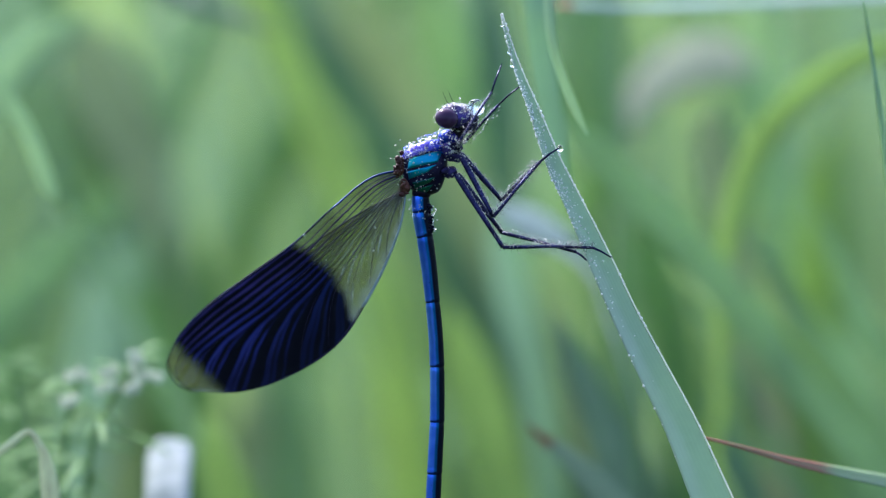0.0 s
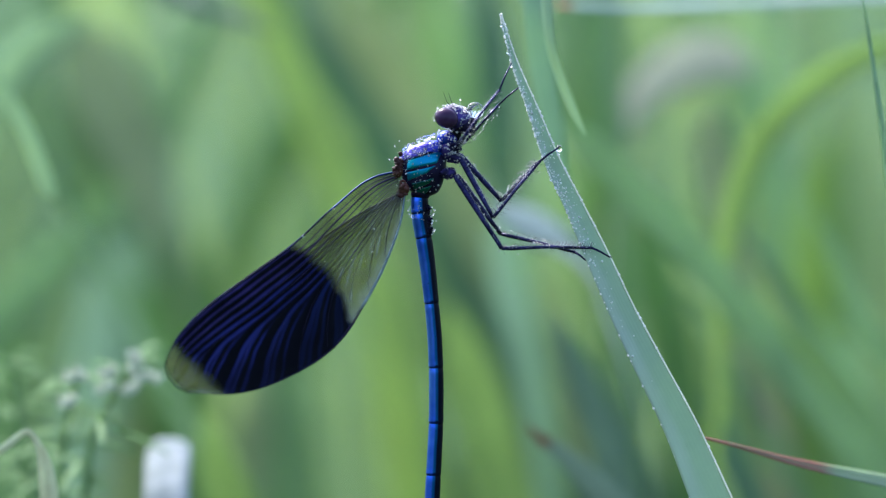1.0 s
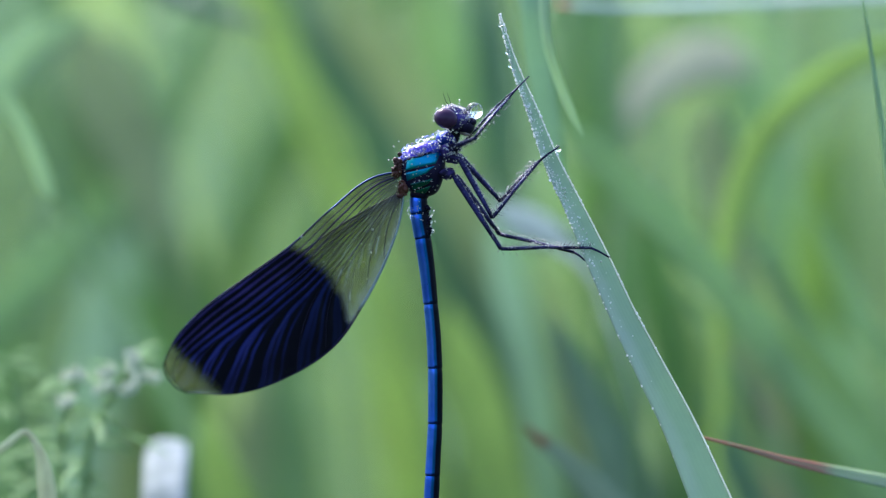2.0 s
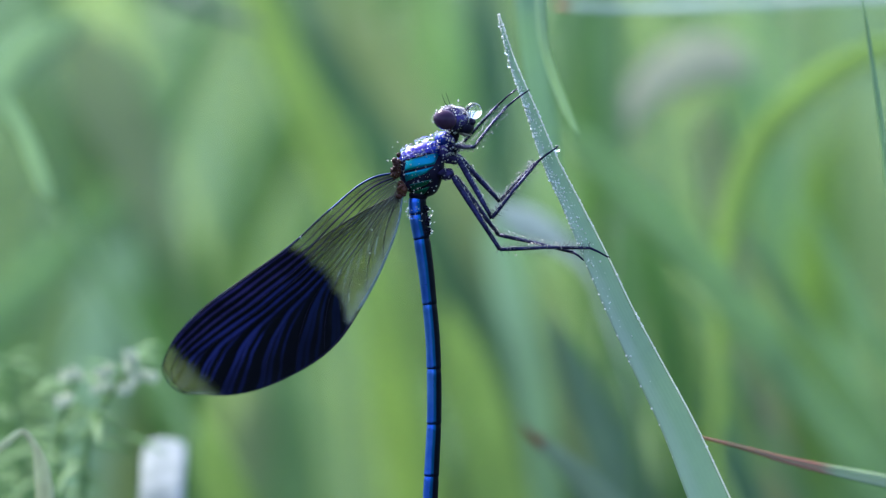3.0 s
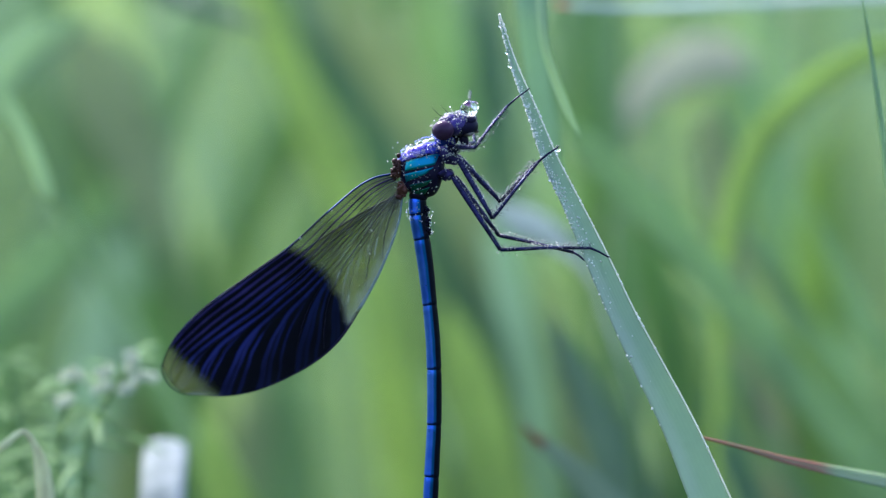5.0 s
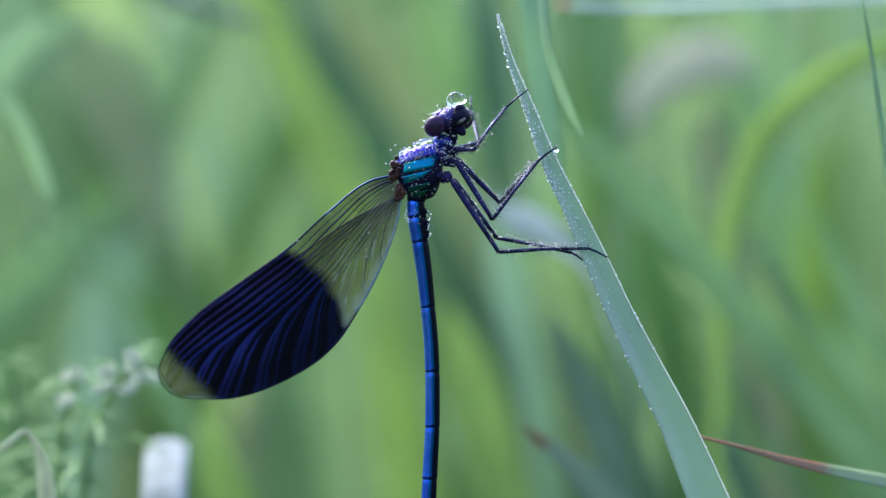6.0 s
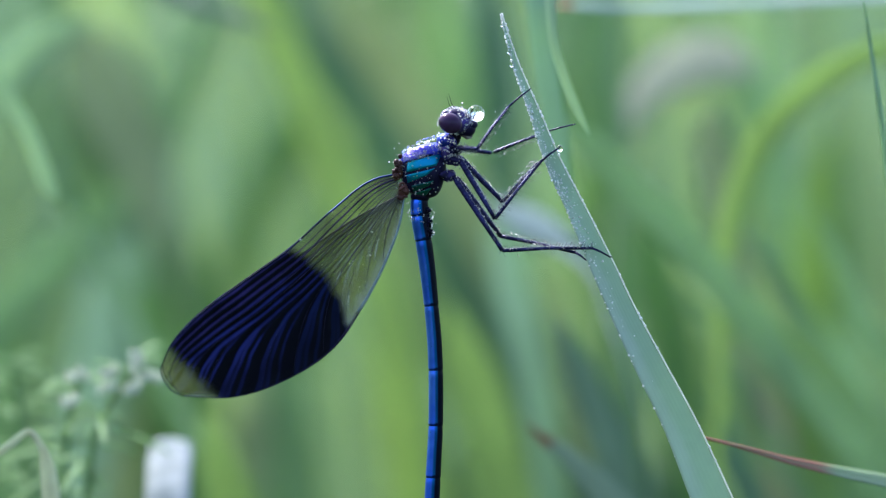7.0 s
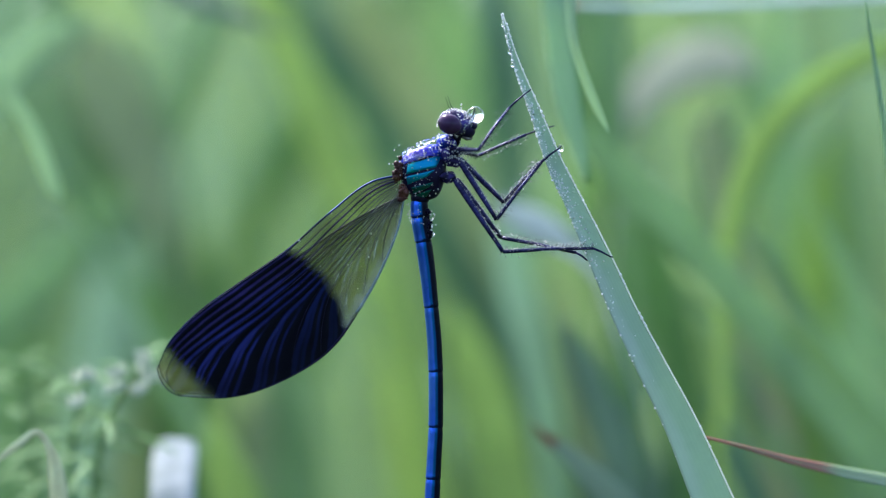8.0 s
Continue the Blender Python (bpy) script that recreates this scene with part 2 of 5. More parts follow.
BROWN = chitin("brown_wing_root", (0.035, 0.012, 0.012), (0.12, 0.045, 0.035), 0.0, 0.42, coat=0.0, gloss=0.16)
MOUTH = plain("pale_mouthpart", (0.12, 0.10, 0.09), (0.26, 0.23, 0.20), 0.5)
EYE = eye_skin("eye_skin")
VEIN = chitin("wing_vein", (0.010, 0.008, 0.026), (0.032, 0.022, 0.066), 0.1, 0.45, coat=0.0, gloss=0.1)
COSTA_BLUE = chitin("bright_blue_wing_base", (0.004, 0.016, 0.085), (0.007, 0.030, 0.14), 0.4, 0.45, coat=0.0, gloss=0.1)
ABDOMEN = abdomen_skin("abdomen_skin")
COSTA = chitin("blue_wing_edge", (0.002, 0.005, 0.020), (0.004, 0.010, 0.045), 0.0, 0.6, coat=0.0, gloss=0.02)
PALE_EDGE = plain("pale_wing_edge", (0.16, 0.22, 0.24), (0.28, 0.35, 0.36), 0.5)
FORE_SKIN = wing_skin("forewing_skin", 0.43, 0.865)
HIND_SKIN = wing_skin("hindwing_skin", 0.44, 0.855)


# ---- mesh tools ----
def part(name, bm, material, parent=None, label="", smooth=True):
    mesh = bpy.data.meshes.new(name)
    if smooth:
        for f in bm.faces:
            f.smooth = True
    bm.to_mesh(mesh)
    bm.free()
    for m in material if isinstance(material, (list, tuple)) else (material,):
        mesh.materials.append(m)
    ob = new(name, mesh)
    ob.parent = parent
    return tagged(ob, label)


def spline(points, count):
    """A smooth curve through the points (tuples of any length), evenly in the parameter."""
    p = [np.array(q, float) for q in points]
    gap = [max(1e-9, float(np.linalg.norm((b - a)[:3]))) for a, b in zip(p, p[1:])]
    knot = np.concatenate(([0.0], np.cumsum(gap)))
    slope = []
    for i in range(len(p)):
        if i in (0, len(p) - 1):
            j = min(i, len(p) - 2)
            slope.append((p[j + 1] - p[j]) / gap[j])
        else:
            u, v = gap[i - 1], gap[i]
            slope.append(((p[i] - p[i - 1]) / u * v + (p[i + 1] - p[i]) / v * u) / (u + v))
    out = []
    for i in range(count):
        x = i / (count - 1) * (len(p) - 1)
        k = min(int(x), len(p) - 2)
        f, h = x - k, gap[k]
        out.append((2 * f ** 3 - 3 * f * f + 1) * p[k] + (f ** 3 - 2 * f * f + f) * h * slope[k]
                   + (3 * f * f - 2 * f ** 3) * p[k + 1] + (f ** 3 - f * f) * h * slope[k + 1])
    return out


def tube(bm, points, radii, sides=8, flat=1.0, caps=True):
    """A tube through points (metres); flat: its depth over its width."""
    pts = [Vector(p) for p in points]
    rings = []
    side = None
    for i, p in enumerate(pts):
        way = (pts[min(i + 1, len(pts) - 1)] - pts[max(i - 1, 0)]).normalized()
        if side is None:
            side = way.cross(Vector((0, 1, 0)))
            if side.length < 0.2:
                side = way.cross(Vector((1, 0, 0)))
        side = (side - way * side.dot(way)).normalized()
        up = way.cross(side)
        rings.append([bm.verts.new(p + (side * math.cos(a) + up * math.sin(a) * flat) * radii[i])
                      for a in (2 * math.pi * k / sides for k in range(sides))])
    for a, b in zip(rings, rings[1:]):
        for k in range(sides):
            bm.faces.new((a[k], a[(k + 1) % sides], b[(k + 1) % sides], b[k]))
    if caps:
        bm.faces.new(rings[0][::-1])
        bm.faces.new(rings[-1])
    return rings


def ball(bm, centre, radii, turn=None, rings=8, segs=12, power=1.0):
    """An ellipsoid, or a boxier one with power below 1."""
    m = turn or Matrix.Identity(3)
    c = Vector(centre)

    def curve(v):
        return math.copysign(abs(v) ** power, v)

    grid = []
    for i in range(1, rings):
        th = math.pi * i / rings
        grid.append([bm.verts.new(c + m @ Vector((radii[0] * curve(math.sin(th)) * curve(math.cos(2 * math.pi * k / segs)),
                                                  radii[1] * curve(math.sin(th)) * curve(math.sin(2 * math.pi * k / segs)),
                                                  radii[2] * curve(math.cos(th))))) for k in range(segs)])
    top, low = bm.verts.new(c + m @ Vector((0, 0, radii[2]))), bm.verts.new(c + m @ Vector((0, 0, -radii[2])))
    for a, b in zip(grid, grid[1:]):
        for k in range(segs):
            bm.faces.new((a[k], b[k], b[(k + 1) % segs], a[(k + 1) % segs]))
    for k in range(segs):
        bm.faces.new((top, grid[0][k], grid[0][(k + 1) % segs]))
        bm.faces.new((low, grid[-1][(k + 1) % segs], grid[-1][k]))


def ribbon(bm, path, widths, face=(0, -1, 0), fold=0.18, thick=0.00012, across=6, twist=0.0):
    """A grass blade: a thin solid strip with a shallow keel, along the path. Fills the UV map."""
    uv = bm.loops.layers.uv.verify()
    n = len(path)
    rows = []
    for i, p in enumerate(path):
        p = Vector(p)
        way = (Vector(path[min(i + 1, n - 1)]) - Vector(path[max(i - 1, 0)])).normalized()
        f = Vector(face)
        f = (f - way * f.dot(way)).normalized()
        f = Matrix.Rotation(twist * i / n, 3, way) @ f
        side = f.cross(way)
        w = widths[i] / 2
        front, back = [], []
        for k in range(across + 1):
            x = 2 * k / across - 1
            lift = -fold * w * (1 - abs(x)) ** 1.2
            t = thick * (1.0 - 0.6 * abs(x))
            front.append(bm.verts.new(p + side * (x * w) + f * (lift + t)))
            back.append(bm.verts.new(p + side * (x * w) + f * (lift - t)))
        rows.append(front + back[::-1])
    m = 2 * (across + 1)
    for i, (a, b) in enumerate(zip(rows, rows[1:])):
        for k in range(m):
            j = (k + 1) % m
            face_ = bm.faces.new((a[k], a[j], b[j], b[k]))
            us = [q if q <= across else m - 1 - q for q in (k, j, j, k)]
            for loop, q, v in zip(face_.loops, us, (i, i, i + 1, i + 1)):
                loop[uv].uv = (q / across, v / (n - 1))
    bm.faces.new(rows[0][::-1])
    bm.faces.new(rows[-1])
    return rows


def blade(name, label, points, material, group="", face=(0, -1, 0), fold=0.18, count=26, across=4, thick=0.00012, twist=0.0, kind=""):
    """One blade of grass: points (x, y, z, width in mm) from the ground to the tip, in metres. Its origin is its foot."""
    curve = spline(points, count)
    foot = Vector(curve[0][:3])
    bm = bmesh.new()
    ribbon(bm, [Vector(q[:3]) - foot for q in curve], [max(q[3], 0.15) * MM for q in curve], face, fold, thick, across, twist)
    ob = part(name, bm, material)
    ob.location = foot
    rib = bmesh.new()
    n = max(4, int(count * 0.93))
    keel = []
    for q in curve[1:n]:
        f = Vector(face).normalized()
        keel.append(Vector(q[:3]) - foot + f * (thick - fold * q[3] * MM / 2))
    tube(rib, keel, [max(0.00005, 0.035 * q[3] * MM * (1 - 0.7 * i / n)) for i, q in enumerate(curve[1:n])], 6)
    part("midrib", rib, material, ob)
    return tagged(ob, label, "grass", group, kind)


# ---- the ground, one sheet to the horizon ----
def build_ground():
    n = Nodes("meadow_soil")
    a, b = n.noise(3, 5), n.noise(60, 5)
    colour = n.mix(n.step(b, 0.35, 0.65), n.mix(a, (0.05, 0.09, 0.025), (0.09, 0.15, 0.04)), (0.07, 0.06, 0.035))
    soil = n.add("ShaderNodeBsdfPrincipled", Base_Color=colour, Roughness=0.9, Normal=n.bump(b, 0.8, 0.01))
    mat = n.done(soil.outputs[0])
    bm = bmesh.new()
    rings = [0.0, 0.4, 0.8, 1.4, 2.2, 3.5, 6, 12, 40, 200, 1500]
    last = [bm.verts.new((0, 0, 0))] * 32
    for r in rings[1:]:
        ring = []
        for k in range(32):
            x, y = r * math.cos(k * math.pi / 16), r * math.sin(k * math.pi / 16)
            ring.append(bm.verts.new((x, y, 0.012 * (noise.noise((x * 2, y * 2, 0)) - 0.4) if r < 20 else -0.01)))
        for k in range(32):
            j = (k + 1) % 32
            bm.faces.new((last[k], ring[k], ring[j]) if last[0] is last[1] else (last[k], ring[k], ring[j], last[j]))
        last = ring
    return tagged(part("ground", bm, mat), "damp meadow soil with low green growth", "ground", kind="structure")


ground = build_ground()


def build_meadow(name, label, material, seed, count, near, far, spread, tall, wide):
    """Countless blades of the meadow behind and around, one mesh."""
    rng = random.Random(seed)
    verts, faces, uvs = [], [], []
    for _ in range(count):
        ang = rng.uniform(-spread, spread)
        r = math.sqrt(rng.uniform(near * near, far * far))
        foot = Vector((math.sin(ang) * r, math.cos(ang) * r - FOCUS, -0.01))
        h = rng.uniform(*tall)
        w = rng.uniform(*wide) * MM / 2
        lean = Vector((rng.gauss(0, 0.22), rng.gauss(0, 0.16), 0)) * h
        droop = rng.uniform(0.0, 0.22) * h
        a = rng.uniform(-0.9, 0.9)
        side = Vector((math.cos(a), math.sin(a), 0))
        base = len(verts)
        steps = 6
        for i in range(steps + 1):
            t = i / steps
            p = foot + lean * (0.35 * t + 0.65 * t * t) + Vector((0, 0, h * t - droop * t ** 3))
            ww = w * (0.6 + 0.8 * t - 1.36 * t ** 3)
            back = Vector((-side.y, side.x, 0)) * ww * 0.35
            for q in (p - side * ww, p + back, p + side * ww):
                verts.append(q)
                uvs.append(((0, 0.5, 1)[(len(verts) - 1 - base) % 3], t))
        for i in range(steps):
            for k in range(2):
                b = base + 3 * i + k
                faces.append((b, b + 1, b + 4, b + 3))
    mesh = bpy.data.meshes.new(name)
    mesh.from_pydata(verts, [], faces)
    layer = mesh.uv_layers.new(name="UVMap")
    index = np.zeros(len(mesh.loops), dtype=np.int32)
    mesh.loops.foreach_get("vertex_index", index)
    layer.data.foreach_set("uv", np.array(uvs, dtype=np.float32)[index].ravel())
    mesh.materials.append(material)
    ob = new(name, mesh)
    return tagged(ob, label, "grass", kind="stuff")


FIELDS = [
    ("meadow_grass", "dense green meadow grass in the meadow behind", FIELD_GREEN, 1, 9000, 0.95, 3.2, 3.1416, (0.75, 1.25), (5, 11)),
    ("meadow_grass", "bluish green meadow grass in the meadow behind", FIELD_TEAL, 2, 6500, 0.9, 3.2, 3.1416, (0.7, 1.2), (5, 12)),
    ("meadow_grass", "yellow-green meadow grass lit from above", FIELD_BRIGHT, 3, 5000, 0.9, 3.2, 3.1416, (0.7, 1.15), (5, 12)),
    ("meadow_grass", "soft green grass a step behind the insect", LEAF_MID, 16, 200, 0.75, 1.3, 1.0, (0.5, 0.85), (4, 8)),
    ("meadow_grass", "yellow-green grass a step behind the insect", FIELD_BRIGHT, 7, 240, 0.75, 1.3, 1.0, (0.5, 0.9), (4, 8)),
    ("meadow_grass", "dark grass a step behind the insect", LEAF_DARK, 8, 70, 0.75, 1.3, 1.0, (0.5, 0.9), (5, 9)),
    ("meadow_grass", "coarse green grass of the wider meadow", FIELD_GREEN, 4, 24000, 2.6, 9.0, 3.1416, (0.5, 1.15), (9, 20)),
    ("meadow_grass", "low undergrowth of the meadow", FIELD_GREEN, 5, 4000, 0.5, 2.0, 3.1416, (0.2, 0.45), (4, 8)),
    ("meadow_grass", "short green grass at the foot of the tall blades", FIELD_GREEN, 6, 5000, 0.04, 1.0, 3.1416, (0.12, 0.36), (3, 7)),
    ("meadow_grass", "short yellow-green grass at the foot of the tall blades", FIELD_BRIGHT, 9, 2200, 0.04, 1.0, 3.1416, (0.10, 0.32), (3, 6)),
]
fields = [build_meadow(*f) for f in FIELDS]


# ---- the blade that carries the insect ----
def build_perch():
    points = [(0.0900, 0.030, -0.01, 4.5), (0.0850, 0.026, 0.15, 5.0), (0.070, 0.018, 0.33, 5.0), (0.0480, 0.0085, 0.49, 4.6),
              (*(0.0307, 0.004, 0.5663), 4.2), (*(0.0265, 0.002, 0.5754), 4.0), (*(0.0232, 0.001, 0.5830), 3.35), (*(0.0204, 0.000, 0.5884), 3.0),
              (*(0.0177, 0.000, 0.5938), 2.6), (*(0.0153, 0.000, 0.5991), 2.35), (*(0.0128, 0.000, 0.6045), 1.85), (*(0.0109, 0.000, 0.6084), 1.6), (*(0.0090, 0.000, 0.6134), 1.1),
              (*(0.0069, 0.000, 0.6189), 0.55), (*(0.0057, 0.000, 0.6231), 0.12)]
    foot = Vector(points[0][:3])
    curve = spline(points, 90)
    bm = bmesh.new()
    rows = ribbon(bm, [Vector(q[:3]) - foot for q in curve], [q[3] * MM for q in curve], (0.25, -1, 0.1), 0.07, 0.00011, 10)
    edge = [(r[0].co.copy(), r[10].co.copy()) for r in rows]
    spots = [[v.co.copy() for v in r[:11]] for r in rows]
    perch = tagged(part("perch_blade", bm, LEAF_GLAUCOUS), "bluish green grass blade with pale margin, beaded with dew", "grass")
    perch.location = foot
    flip = edge[45][0].x > edge[45][1].x
    right = [e[0] if flip else e[1] for e in edge]
    left = [e[1] if flip else e[0] for e in edge]
    bm = bmesh.new()
    tube(bm, [p + Vector((0.00005, -0.00008, 0)) for p in right[20:]], [0.00009 - 0.00003 * i / 70 for i in range(70)], 6)
    part("leaf_margin", bm, RIM, perch, "pale finely toothed margin")
    bm = bmesh.new()
    tube(bm, [spots[i][5] for i in range(8, 74)], [0.000012] * 66, 6)
    part("midrib", bm, LEAF_GLAUCOUS, perch, "low rib along the middle")
    # dew: a dense string on one margin, a scatter over the upper face, a few beads on the other margin
    rng = random.Random(11)
    bm = bmesh.new()

    def bead(p, r):
        ball(bm, p + Vector((0, -r * 0.6, 0)), (r, r, r), rings=5, segs=8)

    for i in range(29, 89):
        high = max(0.0, (i - 40) / 49)
        for _ in range(4 if high > 0.4 else 2):
            f = rng.random()
            if i + 1 < 90 and rng.random() < 0.25 + 0.75 * high:
                bead(left[i].lerp(left[min(i + 1, 89)], f), (0.045 + 0.085 * rng.random() ** 2) * MM)
            if i + 1 < 90 and rng.random() < 0.75:
                bead(right[i].lerp(right[min(i + 1, 89)], f) + Vector((0.00006, -0.0001, 0)), (0.07 + 0.09 * rng.random() ** 2) * MM)
    for _ in range(340):
        i = min(88, int(rng.gauss(69, 10)))
        if i < 30:
            continue
        k = min(9, max(0, int(abs(rng.gauss(0, 3.4)))))
        row = spots[i] if spots[i][0].x < spots[i][10].x else spots[i][::-1]
        bead(row[k].lerp(row[k + 1], rng.random()) + (spots[i + 1][5] - spots[i][5]) * rng.random(), (0.04 + 0.09 * rng.random() ** 2) * MM)
    tagged(part("dew", bm, LEAF_DEW, perch, "fine dew beads"), kind="stuff")
    for spot, r in (((0.0065, -0.000, 0.6194), 0.22), ((0.0068, -0.000, 0.6181), 0.24), ((0.0115, -0.000, 0.6099), 0.33), ((0.0108, -0.000, 0.6069), 0.25), ((0.0058, -0.000, 0.6220), 0.16), ((0.0089, -0.000, 0.6132), 0.14)):
        bm = bmesh.new()
        ball(bm, Vector(spot) - foot, (r * MM, r * MM, r * MM * 1.1), rings=10, segs=16)
        part("dew_drop", bm, WATER, perch)
    return perch


perch = build_perch()


# ---- blades and leaves close behind ----
def down(p, dx=0.0, dy=0.0):
    """The foot of a blade on the ground below p."""
    return (p[0] + dx, p[1] + dy, -0.01)


BLADES = []


def near_blade(label, pts, material, amount, foot=None, **more):
    """pts: (x, y, z), width in mm, from the lowest seen place to the tip; foot: where it stands."""
    first = pts[0][0]
    ground_at = foot or down(first)
    mid = [(a + b) / 2 for a, b in zip(ground_at, first)]
    rows = [(*ground_at, pts[0][1]), (*mid, pts[0][1])] + [(*p, w) for p, w in pts]
    ob = blade("grass_blade", label, rows, material, "blades behind the insect", **more)
    BLADES.append((ob, amount))
    return ob


near_blade("slender green grass blade with its tip hanging down",
           [((0.1001, 0.300, 0.5529), 3.5), ((0.0674, 0.200, 0.6661), 3.5), ((0.0282, 0.100, 0.6613), 2.4), ((0.0123, 0.035, 0.6355), 1.34), ((0.0109, 0.018, 0.6263), 1.05), ((0.0113, 0.016, 0.6210), 0.99), ((0.0127, 0.016, 0.6166), 0.93), ((0.0139, 0.016, 0.6137), 0.75), ((0.0149, 0.016, 0.6117), 0.17)], LEAF_FRESH, (7.5, 12.2), foot=(0.10, 0.36, -0.01), count=50)
near_blade("wet grass blade lying over, with a reddened tip",
           [((0.1127, 0.120, 0.5807), 4.0), ((0.0769, 0.085, 0.6276), 3.2), ((0.0524, 0.072, 0.6299), 2.3), ((0.0360, 0.066, 0.6287), 2.2), ((0.0216, 0.055, 0.6274), 1.8), ((0.0157, 0.052, 0.6273), 1.5), ((0.0129, 0.050, 0.6273), 0.9)], LEAF_TOP, (4, 4), face=(0, -0.5, 0.86), foot=(0.115, 0.14, -0.01), count=40)
near_blade("narrow bluish grass blade standing free",
           [((0.0476, 0.012, 0.5932), 1.0), ((0.0458, 0.012, 0.6035), 0.8), ((0.0442, 0.011, 0.6144), 0.6), ((0.0433, 0.011, 0.6207), 0.42), ((0.0424, 0.010, 0.6256), 0.12)], LEAF_SOFT, (1, 2), count=40)
near_blade("folded grass blade with a long reddish dry tip",
           [((0.0875, 0.040, 0.5345), 2.5), ((0.0596, 0.020, 0.5726), 2.6), ((0.0450, 0.012, 0.5764), 1.85), ((0.0393, 0.011, 0.5776), 1.45), ((0.0343, 0.010, 0.5788), 0.95), ((0.0302, 0.009, 0.5800), 0.55), ((0.0256, 0.008, 0.5812), 0.3)], LEAF_RED_TIP, (1, 2), face=(0, -0.7, 0.7), foot=(0.10, 0.06, -0.01), count=60)
near_blade("dark bluish grass blade with a reddened tip",
           [((0.0291, 0.062, 0.5603), 4.4), ((0.0217, 0.058, 0.5684), 3.8), ((0.0167, 0.055, 0.5738), 3.0), ((0.0128, 0.052, 0.5775), 1.7), ((0.0113, 0.051, 0.5786), 1.0), ((0.0096, 0.050, 0.5803), 0.2)], LEAF_PINK_TIP, (13, 5))
near_blade("dark green leaning blade in the meadow behind",
           [((0.0238, 0.240, 0.5479), 6.0), ((0.0134, 0.230, 0.5735), 6.5), ((0.0014, 0.220, 0.5974), 6.5), ((-0.0083, 0.210, 0.6151), 6.0), ((-0.0169, 0.200, 0.6288), 5.0), ((-0.0229, 0.200, 0.6383), 3.0), ((-0.0273, 0.200, 0.6461), 0.5)], LEAF_DARK, 8)
near_blade("greyish green blade in the meadow behind",
           [((0.0283, 0.300, 0.5529), 9.0), ((0.0076, 0.280, 0.6021), 9.0), ((-0.0063, 0.270, 0.6255), 9.0), ((-0.0158, 0.260, 0.6396), 7.0), ((-0.0231, 0.250, 0.6531), 0.8)], LEAF_OLIVE, 8)
near_blade("soft green blade in the meadow behind",
           [((0.0123, 0.320, 0.5515), 9.0), ((0.0078, 0.300, 0.6022), 9.0), ((0.0026, 0.290, 0.6294), 8.0), ((-0.0014, 0.280, 0.6478), 5.0), ((-0.0044, 0.280, 0.6637), 0.5)], LEAF_MEADOW, 8)
near_blade("green leaning blade in the meadow behind",
           [((-0.0598, 0.360, 0.5318), 6.0), ((-0.0418, 0.340, 0.5958), 6.5), ((-0.0305, 0.330, 0.6216), 7.5), ((-0.0154, 0.330, 0.6430), 5.0), ((-0.0026, 0.330, 0.6559), 0.6)], LEAF_GREEN, 8)
near_blade("thin green leaning blade close behind the insect",
           [((-0.0288, 0.150, 0.5558), 3.0), ((-0.0406, 0.140, 0.5861), 2.8), ((-0.0479, 0.135, 0.6008), 2.4), ((-0.0519, 0.130, 0.6077), 1.0), ((-0.0550, 0.130, 0.6122), 0.3)], LEAF_MID, 9)
near_blade("bright green upright blade in the meadow behind",
           [((0.0757, 0.320, 0.5409), 11.0), ((0.0725, 0.310, 0.5834), 9.0), ((0.0714, 0.300, 0.6104), 7.0), ((0.0724, 0.300, 0.6268), 0.8)], LEAF_MID, 8)
near_blade("folded wet leaf with a pinkish crease",
           [((-0.0399, 0.016, 0.5617), 2.1), ((-0.0403, 0.016, 0.5739), 2.0), ((-0.0407, 0.016, 0.5774), 1.6), ((-0.0415, 0.016, 0.5800), 0.7), ((-0.0425, 0.016, 0.5812), 0.6), ((-0.0444, 0.016, 0.5800), 0.8), ((-0.0473, 0.016, 0.5777), 0.2)], LEAF_FOLD, (10, 10), count=46)
near_blade("bluish grass blade bowed over close behind the insect",
           [((-0.1010, 0.240, 0.5759), 4.0), ((-0.0807, 0.180, 0.6487), 3.6), ((-0.0504, 0.130, 0.6449), 3.0), ((-0.0330, 0.110, 0.6320), 2.2), ((-0.0269, 0.105, 0.6297), 1.5), ((-0.0209, 0.100, 0.6275), 0.3)], LEAF_DARK, 9, count=40)
near_blade("pale bluish blade in the meadow behind",
           [((-0.0764, 0.260, 0.5462), 8.0), ((-0.0724, 0.250, 0.5849), 8.0), ((-0.0674, 0.240, 0.5964), 5.0), ((-0.0637, 0.240, 0.6057), 0.6)], LEAF_MID, 8)
near_blade("bright green blade in the meadow behind",
           [((0.0095, 0.220, 0.5452), 7.0), ((0.0072, 0.215, 0.5662), 8.0), ((0.0045, 0.210, 0.5771), 3.0), ((0.0027, 0.210, 0.5859), 0.3)], LEAF_LIME, 8)
near_blade("dark green blade in the meadow behind",
           [((0.0378, 0.240, 0.5433), 7.5), ((0.0326, 0.230, 0.5644), 7.0), ((0.0285, 0.230, 0.5735), 4.0), ((0.0244, 0.230, 0.5809), 0.5)], LEAF_DARK, 8)
near_blade("dark green blade in the meadow behind",
           [((-0.0250, 0.300, 0.5376), 6.0), ((-0.0307, 0.290, 0.5678), 6.5), ((-0.0352, 0.280, 0.5822), 4.5), ((-0.0421, 0.280, 0.5941), 0.5)], LEAF_MID, 8)
